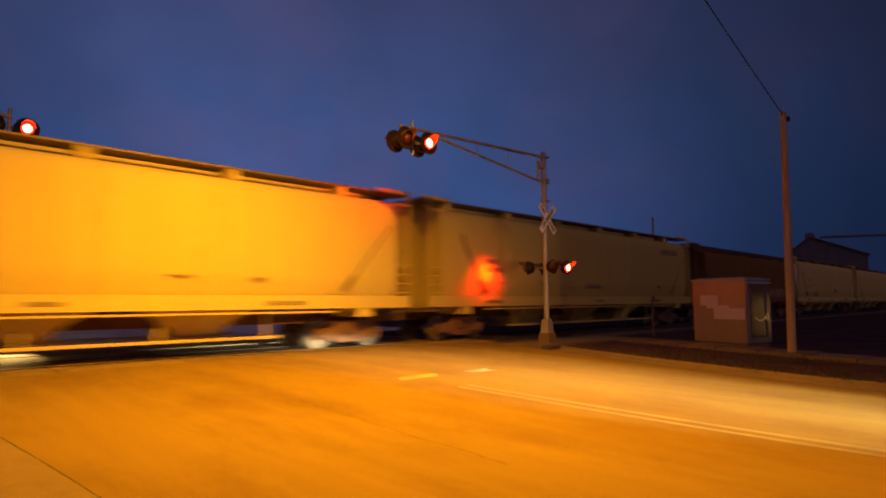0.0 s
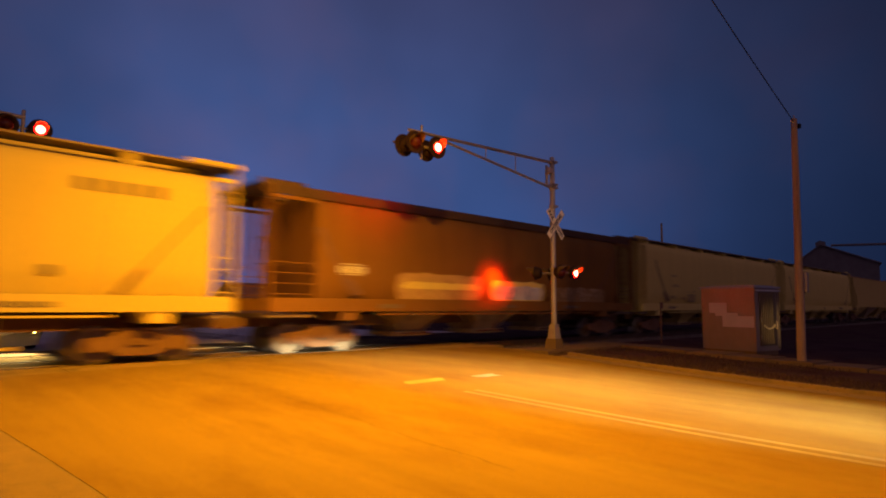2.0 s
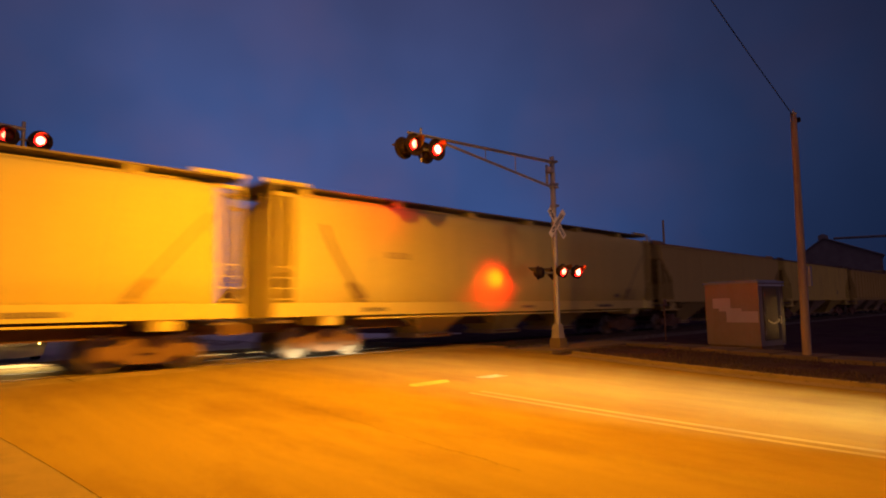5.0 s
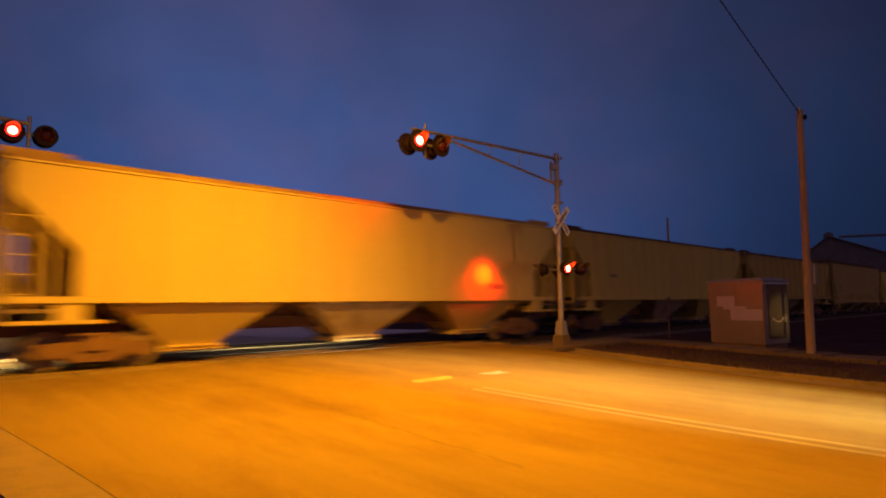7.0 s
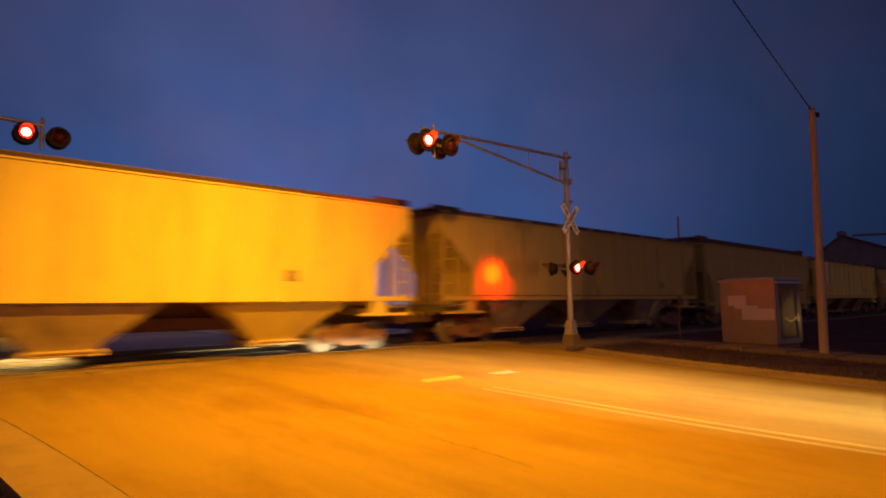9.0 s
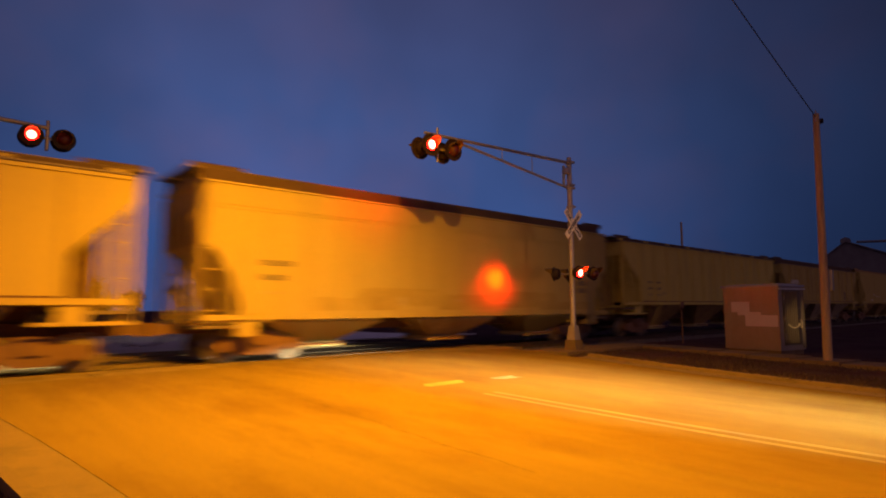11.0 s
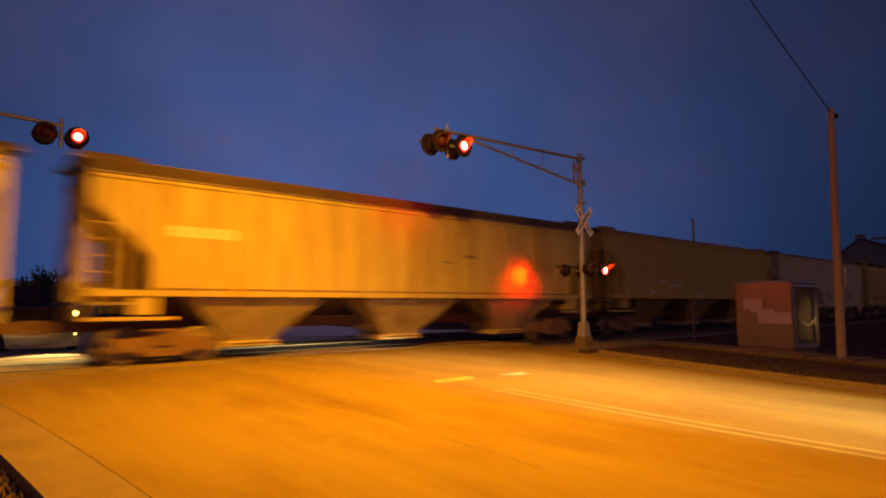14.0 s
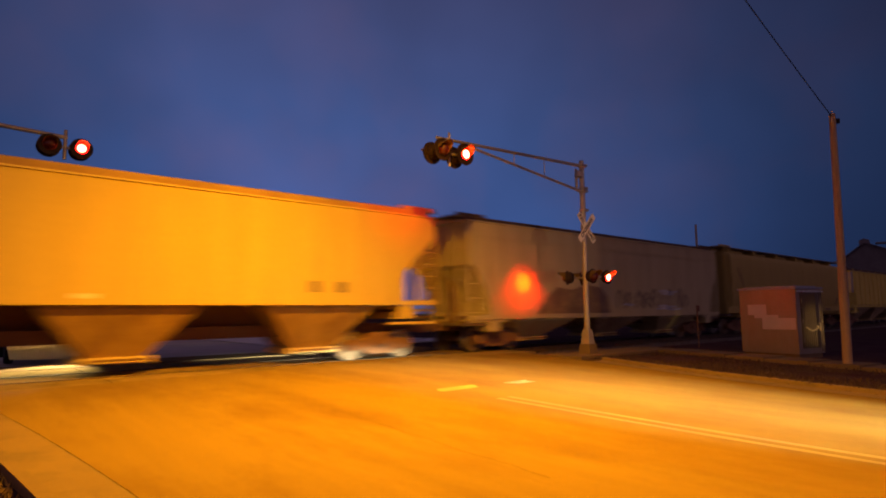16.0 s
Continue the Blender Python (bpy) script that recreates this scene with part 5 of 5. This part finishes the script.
def slope_end_car(x_car, length, paint, label, letters=(), ribs=0, curved=False, eave=4.36, sill=1.60, lift=0.20, bay=1.75, bay_paint=None, fascia=None):
    """A covered hopper whose side sheets are cut away at the ends over open slope sheets."""
    car = car_common(x_car, length, label, sill - 0.02)
    x0, x1 = 0.68, length - 0.68
    if curved:
        cut = [(0.12, eave), (0.12, sill + 1.75), (0.32, sill + 1.62), (0.60, sill + 1.25), (0.84, sill + 0.85), (0.98, sill + 0.45), (1.03, sill + 0.12), (0.98, sill)]
    else:
        cut = [(0.06, eave), (0.06, eave - 0.62), (1.24, eave - 1.72), (1.31, eave - 1.85), (1.31, sill)]
    outline = [(x0 + a, z) for a, z in cut] + [(x1 - a, z) for a, z in cut[::-1]]
    bm = B()
    prism(bm, outline, -1.58, 1.58)
    body = part("body", bm, paint, car, bevel=0.015)
    # roof, shallow gable over the sheets, with an overhanging end
    half = [(1.62, eave + 0.002), (1.60, eave + 0.05), (0.72, eave + 0.14), (0.0, eave + 0.16)]
    sec = [(-y, z) for y, z in half] + [(y, z) for y, z in half[-2::-1]]
    bm = B()
    sweep(bm, sec, x0, x1)
    roof = part("roof", bm, paint if ribs == 0 else M_WALKWAY, car)
    for s in (-1, 1):
        ya, yb = sorted((s * 0.62, s * 1.22))
        bm = B()
        box(bm, x0 - 0.25, x1 + 0.25, ya, yb, eave + lift, eave + lift + 0.045)
        board = part("walkway", bm, M_WALKWAY, car, "rusty galvanised roof walkway")
        for k in range(9):
            x = x0 + 0.4 + (x1 - x0 - 0.8) * k / 8
            bm = B()
            box(bm, x - 0.15, x + 0.15, ya + 0.02 if s > 0 or ribs != 13 else -1.245, yb - 0.02 if s < 0 or ribs != 13 else 1.245, eave + 0.09, eave + lift - 0.002)
            part("walkway_bracket", bm, paint, board)
        bm = B()
        ya, yb = sorted((s * 1.205, s * 1.235))
        box(bm, x0 + 0.02, x1 - 0.02, ya, yb, eave + 0.085, eave + lift + 0.03)
        part("fascia", bm, fascia or M_ROOFEDGE, board, "rust-dark running board edge")
        if ribs:
            # dark strip painted for the shade gap at the foot of the sheets
            bm = B()
            ya, yb = sorted((s * 1.583, s * 1.588))
            box(bm, x0 + 1.36, x1 - 1.36, ya, yb, sill + 0.002, sill + 0.05)
            part("rust_line", bm, M_BROWN_STRIP, body, "rust along the foot of the side sheets")
    for s, xe in ((1, x0), (-1, x1)):
        crossover(car, xe, s, eave + lift + 0.047, 1.20, fascia or M_ROOFEDGE)
    bm = B()
    box(bm, x0 + 0.1, x1 - 0.1, -0.40, 0.40, eave + 0.06, eave + lift + 0.13)
    for k in range(6):
        xc = x0 + 1.6 + (x1 - x0 - 3.2) * k / 5
        box(bm, xc - 0.9, xc + 0.9, -0.36, 0.36, eave + lift + 0.11, eave + lift + 0.17)
    part("roof_trough", bm, paint, car)
    for s in (-1, 1):
        ya, yb = sorted((s * 1.52, s * 1.62))
        bm = B()
        box(bm, x0 + 0.05, x1 - 0.05, ya, yb, sill - 0.14, sill - 0.002)
        part("side_sill", bm, paint, car, bevel=0.012)
        if ribs:
            bm = B()
            ya, yb = sorted((s * 1.575, s * 1.62))
            box(bm, x0 + 0.1, x1 - 0.1, ya, yb, eave - 0.10, eave - 0.02)
            part("top_chord", bm, paint, car)
            for k in range(ribs):
                x = x0 + 1.42 + (x1 - x0 - 2.84) * k / (ribs - 1)
                bm = B()
                ya, yb = sorted((s * 1.578, s * 1.645))
                v = box(bm, x - 0.045, x + 0.045, ya, yb, sill + 0.01, eave - 0.11)
                part("side_rib", bm, paint, body)
        else:
            if curved:
                bm = B()
                ya, yb = sorted((s * 1.578, s * 1.595))
                box(bm, x0 + 0.14, x1 - 0.14, ya, yb, 3.88, 3.93)
                box(bm, x0 + 0.14, x1 - 0.14, ya, yb, 3.97, 3.99)
                part("side_seam", bm, paint, body)
            for k in range(6):
                x = x0 + 2.2 + (x1 - x0 - 4.4) * k / 5
                bm = B()
                ya, yb = sorted((s * 1.578, s * 1.586))
                box(bm, x - 0.02, x + 0.02, ya, yb, sill + 0.01, eave - 0.11)
                part("weld_seam", bm, paint, body)
    # open ends: corner posts, slope-sheet braces, platforms and ladders
    for s, xe in ((1, x0), (-1, x1)):
        for y in (-1.53, 1.53):
            for off in (0.03, 0.50, 0.80):
                top = eave - 0.70 if off < 0.3 else eave - 0.72 - (off - 0.06) * 0.93
                if curved:
                    top = eave - 0.1 if off < 0.3 else sill + 1.55 if off < 0.6 else sill + 1.15
                bm = B()
                xa, xb = sorted((xe + s * off, xe + s * (off + 0.06)))
                box(bm, xa, xb, y - 0.05, y + 0.05, sill - 0.14, top)
                part("corner_post" if off < 0.3 else "brace_post", bm, paint, car)
            lo, hi = sorted((xe + s * 0.09, xe + s * 0.54))
            ladder(car, lo, hi, y, sill - 0.2, eave - 0.95, 5, paint, "side_ladder")
        end_ladder(car, xe + s * 0.02, -1.45, -0.95, 1.1, eave, 9, paint)
        for y in (-0.9, -0.3, 0.3, 0.9):
            bm = B()
            xa, xb = sorted((xe + s * 0.02, xe + s * 0.08))
            box(bm, xa, xb, y - 0.04, y + 0.04, 1.0, eave - 0.6)
            part("end_post", bm, paint, car)
        bm = B()
        xa, xb = sorted((xe, xe + s * 1.5))
        box(bm, xa, xb, -1.5, 1.5, sill - 0.34, sill - 0.26)
        part("end_platform", bm, M_WALKWAY, car)
        bm = B()
        xa, xb = sorted((xe + s * 0.02, xe + s * 1.9))
        box(bm, xa, xb, -1.56, -1.50, 1.02, 1.10)
        part("step_rail", bm, paint, car)
        bm = B()
        xa, xb = sorted((xe + s * 0.95, xe + s * 1.5))
        box(bm, xa, xb, -1.57, 1.57, sill - 0.55, sill - 0.145)
        part("bolster_cover", bm, paint, car, bevel=0.03)
        bm = B()
        lathe(bm, [(0.0, -0.5), (0.12, -0.48), (0.14, -0.4), (0.14, 0.4), (0.12, 0.48), (0.0, 0.5)], "y", at=(xe + s * 0.85, 0.3, sill - 0.10), sides=16)
        part("air_reservoir", bm, M_UNDER, car, smooth=True)
        # upright plate that braces the slope sheet over the centre sill
        bm = B()
        tri = [(xe + s * 0.50, sill - 0.25), (xe + s * 1.75, sill - 0.25), (xe + s * 1.60, sill + 0.55), (xe + s * 0.50, eave - 1.15)]
        prism(bm, tri, -0.03, 0.03)
        part("brace_plate", bm, M_UNDER, car)
        # the slope sheet goes on down under the cut
        bm = B()
        xa, xb, xc2 = xe + s * 1.46, xe + s * 1.52, xe + s * 2.6
        v = [bm.verts.new(c) for c in ((xe + s * 0.16, -1.45, eave - 0.78), (xe + s * 0.16, 1.45, eave - 0.78), (xc2, 1.40, sill - 0.45), (xc2, -1.40, sill - 0.45))]
        bm.faces.new(v)
        part("slope_sheet", bm, paint, car)
    for k in (-1, 0, 1):
        hopper_bay(car, length / 2 + k * 5.0, bay, 0.62, sill - 0.15, 0.42, bay_paint or (paint if k and ribs == 0 else M_HOPPER))
    add_truck(car, 2.5, x_car)
    add_truck(car, length - 2.5, x_car)
    for ink, level in ((M_GRIME, 0), (M_DECALLIGHT, 1), (M_FAINT, 2)):
        bars(car, [r[:5] for r in letters if (r[5] if len(r) > 5 else 0) == level], -1.583, ink)
    return car


# couplings at time 0, from the first car backwards along the train
JOINTS = [-8.5, 12.97, 34.45, 54.40, 75.90, 97.35, 116.84, 136.45, 156.05, 174.90, 194.75, 214.22, 233.40, 253.0, 274.4, 293.9, 313.4, 334.8, 354.3]
CARS = []
LONG = "smooth covered hopper car, "
SLOPE = "slope-ended covered hopper car, "


def couple(k, builder, paint, label, **more):
    x, n = JOINTS[k], JOINTS[k + 1] - JOINTS[k]
    car = builder(x, n, paint, label, **more)
    CARS.append((car, x))
    return car


couple(0, round_side_car, P_CREAM, LONG + "faded cream paint with a dusty sill", pale=True,
       letters=((13.5, 1.98, 0.6, 0.06, 4), (15.6, 1.92, 0.4, 0.10, 3), (9.1, 1.93, 1.1, 0.05, 7)))
couple(1, round_side_car, P_CREAM_DULL, LONG + "faded cream paint with dark stencils", pale=True,
       letters=((3.20, 2.74, 0.68, 0.17, 5), (3.27, 2.43, 0.9, 0.18, 7), (6.42, 2.08, 0.8, 0.03, 1), (6.42, 1.99, 0.8, 0.03, 1), (9.82, 2.07, 1.5, 0.03, 1), (10.0, 1.95, 1.35, 0.06, 8),
                (17.4, 3.80, 0.30, 0.28, 1), (17.8, 3.80, 0.30, 0.28, 1), (18.2, 3.80, 0.30, 0.28, 1), (18.6, 3.80, 0.30, 0.28, 1), (19.0, 3.80, 0.30, 0.28, 1), (16.9, 1.96, 0.3, 0.20, 2), (3.5, 2.02, 1.0, 0.04, 1, 2), (8.57, 1.95, 0.5, 0.03, 1, 2)))
c = couple(2, round_side_car, P_OXIDE, LONG + "oxide brown with sprayed patches",
           weld=M_BROWN_STRIP, eave=4.36, inset=1.45, lift=0.27, bracket_paint=M_ROOFEDGE, letters=((2.62, 2.30, 0.98, 0.20, 7, 1), (2.62, 2.54, 0.98, 0.03, 1, 1), (2.62, 2.24, 0.98, 0.03, 1, 1)))
patch(c, 4.75, 8.7, 1.56, 2.46, -1.605, M_SPRAY_Y, 1)
patch(c, 4.95, 8.6, 1.90, 2.16, -1.612, M_SPRAY_B, 7)
patch(c, 9.15, 12.4, 1.56, 2.34, -1.605, M_SPRAY_B, 2)
patch(c, 9.35, 12.25, 1.60, 2.16, -1.612, M_SPRAY_W, 12)
for k, (xa, xb, zt) in enumerate(((9.5, 10.1, 2.02), (10.2, 10.85, 2.08), (10.95, 11.5, 2.0), (11.6, 12.1, 2.05))):
    dome(c, xa, xb, 1.66, zt, -1.6135, M_SPRAY_G, 31 + k)
patch(c, 12.8, 16.9, 1.56, 2.20, -1.605, M_SPRAY_R, 3)
couple(3, round_side_car, P_CREAM, LONG + "pale cream with small stencils", pale=True, eave=4.57, lift=0.21, gate_rail=False,
       letters=((3.75, 2.97, 0.6, 0.12, 4, 2), (3.84, 2.43, 0.74, 0.15, 5, 2), (3.48, 1.82, 0.7, 0.15, 5, 2), (5.47, 2.02, 1.31, 0.035, 1), (5.47, 1.67, 1.31, 0.035, 1), (5.5, 1.72, 1.25, 0.28, 1, 2),
                (4.81, 1.78, 0.66, 0.12, 3, 2), (5.59, 2.19, 0.35, 0.03, 1), (6.22, 2.19, 0.44, 0.03, 1), (12.29, 2.0, 0.9, 0.30, 3), (10.67, 1.70, 1.2, 0.08, 6, 2)))
couple(4, round_side_car, P_CREAM, LONG + "pale cream with a grey lettering block", pale=True, eave=4.57, lift=0.21, gate_rail=False,
       letters=((17.46, 1.70, 0.44, 0.16, 2), (18.5, 2.08, 0.8, 0.04, 5, 2), (18.45, 1.98, 0.9, 0.04, 6, 2), (18.5, 1.88, 0.7, 0.04, 4, 2), (18.45, 1.75, 0.9, 0.05, 6, 2), (18.5, 1.62, 0.8, 0.05, 5, 2), (4.2, 2.9, 0.95, 0.2, 5, 2)))
couple(5, slope_end_car, P_GREY, SLOPE + "plain pale grey paint", bay=1.95, fascia=M_HOPPER_RUST, letters=((14.9, 1.88, 0.65, 0.18, 4),))
couple(6, slope_end_car, P_DUST, SLOPE + "dusty grey streaked with rust", letters=((3.5, 2.5, 0.6, 0.14, 4), (14.6, 2.0, 0.4, 0.3, 2)))
couple(7, slope_end_car, P_GREY_DULL, SLOPE + "dusty grey with ribbed sides", ribs=13, letters=((15.0, 2.0, 0.45, 0.3, 2),))
c = couple(8, slope_end_car, P_TAN, SLOPE + "tan grey with curved cut-outs and low sills", curved=True, eave=4.50, sill=1.22, lift=0.38,
       letters=((2.2, 2.48, 0.95, 0.15, 6), (2.2, 2.10, 0.75, 0.15, 5), (2.2, 1.74, 0.7, 0.08, 5, 2), (15.9, 2.25, 0.65, 0.20, 4), (15.9, 1.95, 0.65, 0.20, 4), (6.7, 1.45, 0.3, 0.25, 1, 2), (9.0, 1.58, 0.45, 0.06, 1, 2), (11.2, 1.5, 0.6, 0.08, 1, 2)))
for k, (xa, xb, za, zb) in enumerate(((3.6, 6.8, 1.30, 1.72), (5.2, 8.6, 1.42, 2.02), (8.3, 11.2, 1.30, 1.86), (10.6, 14.6, 1.36, 1.98), (13.4, 16.8, 1.28, 1.64))):
    patch(c, xa, xb, za, zb, -1.577 - 0.001 * k, M_SMEAR, 60 + k, "dirt_smear", "brown dirt thrown up along the side")
couple(9, slope_end_car, P_DUST, SLOPE + "pale grey with rust streaks and ribs", ribs=13, bay_paint=M_HOPPER_RUST,
       letters=((2.81, 2.50, 0.35, 0.09, 1), (3.6, 2.50, 0.35, 0.09, 1), (2.81, 2.20, 0.35, 0.09, 1), (3.6, 2.20, 0.35, 0.09, 1), (2.81, 1.90, 0.35, 0.09, 1, 2), (3.6, 1.90, 0.35, 0.09, 1, 2), (4.16, 1.95, 0.3, 0.15, 1, 2), (14.45, 2.0, 0.42, 0.32, 1), (15.3, 2.0, 0.42, 0.32, 1)))
couple(10, slope_end_car, P_WORN, SLOPE + "worn tan with rust and pale lettering", ribs=9, eave=4.26, sill=1.70, lift=0.36,
       letters=((2.36, 2.96, 1.63, 0.25, 6, 1), (14.75, 1.90, 0.50, 0.27, 1), (14.75, 2.24, 0.50, 0.27, 1), (11.3, 3.4, 1.2, 0.10, 1, 2), (11.5, 2.9, 0.9, 0.10, 1), (10.7, 2.7, 0.5, 0.05, 1)))
couple(11, slope_end_car, P_GREY_DULL, SLOPE + "pale grey with rust-brown hoppers", bay=1.6, bay_paint=M_HOPPER_RUST, fascia=M_HOPPER_RUST, sill=1.74, lift=0.26, letters=((3.19, 2.83, 0.37, 0.05, 1), (2.44, 2.45, 0.55, 0.06, 1, 2), (2.44, 2.20, 0.55, 0.06, 1, 2), (2.44, 1.98, 0.55, 0.06, 1, 2), (4.85, 2.35, 0.5, 0.12, 1, 1), (3.98, 1.82, 0.6, 0.14, 1, 1), (5.65, 2.2, 1.5, 0.06, 3, 1), (6.5, 2.35, 0.3, 0.1, 1, 2), (8.5, 1.72, 0.55, 0.12, 1, 1), (13.97, 1.95, 0.42, 0.3, 1), (14.79, 1.95, 0.42, 0.3, 1)))
c = couple(12, slope_end_car, P_SLATE, SLOPE + "grey with dark spray paint", curved=True, eave=4.45, sill=1.25)
bm = B()
prism(bm, [(4.2, 1.28), (8.9, 1.28), (8.7, 1.9), (8.2, 2.35), (7.2, 2.42), (6.3, 2.2), (5.4, 2.3), (4.7, 1.9)], -1.587, -1.583)
part("spray_paint", bm, M_SPRAY_P, c, "dull purple-brown sprayed background")
rng = random.Random(12)
for k in range(9):
    x = 9.4 + 0.72 * k + rng.uniform(-0.1, 0.1)
    top = rng.uniform(2.0, 2.4)
    scrawl(c, [(x, 1.45), (x + 0.05, top - 0.2), (x + 0.25, top), (x + 0.5, top - 0.25), (x + rng.uniform(0.1, 0.5), 1.85), (x + 0.5, 1.55)], rng.uniform(0.06, 0.11), M_SPRAY_D, 0.0002 * k)
for x0, x1, z in ((12.9, 14.6, 2.24), (13.1, 14.2, 2.12), (12.6, 14.9, 1.42), (12.8, 14.4, 1.54), (9.9, 10.7, 1.62)):
    scrawl(c, [(x0, z), (x0 + 0.3 * (x1 - x0), z + 0.05), (x0 + 0.6 * (x1 - x0), z - 0.03), (x1, z + 0.02)], 0.07, M_SPRAY_W, 0.003)
couple(13, round_side_car, P_TAN, LONG + "tan grey paint")
couple(14, slope_end_car, P_DUST, SLOPE + "dusty grey with ribbed sides", ribs=13)
couple(15, slope_end_car, P_GREY, SLOPE + "plain pale grey paint")
couple(16, round_side_car, P_DARK, LONG + "dark grey paint")
couple(17, slope_end_car, P_DUST, SLOPE + "dusty grey streaked with rust")


# ---------------------------------------------------------------- what moves
FLASH, PHASE = 0.541, 0.41


def motions():
    for car, x in CARS:
        walk(car, [(t, pose(x - SPEED * t, TRACK_Y, 0)) for t in range(0, 17)])
    # every wheelset rolls with the train
    last = int(SECONDS * FPS)
    for ws, local, x in WHEELS:
        walk(ws, [(k / FPS, pose(local, 0, WHEEL_R, 0, -math.degrees(SPEED * k / FPS / WHEEL_R) % 360, 0)) for k in range(last + 1)])
    # the paired lights burn in turn
    for sh, side in SHUTTERS:
        rows = []
        n = 0
        state = None
        while True:
            t = n * FLASH - PHASE
            if t > SECONDS:
                break
            is_open = (n % 2) == side
            angle = 180 if is_open else 0
            before = 180 - angle
            if t <= 0:
                rows = [(0.0, pose(0, 0, 0, 0, 0, angle))]
            else:
                f = max(0, round(t * FPS) - 2)
                for j, u in enumerate((0.0, 0.34, 0.67, 1.0)):
                    if f + j <= SECONDS * FPS:
                        rows.append(((f + j) / FPS, pose(0, 0, 0, 0, 0, before + (angle - before) * u)))
            n += 1
        if rows[-1][0] < SECONDS - 0.001:
            rows.append((SECONDS, rows[-1][1]))
        walk(sh, rows)


motions()
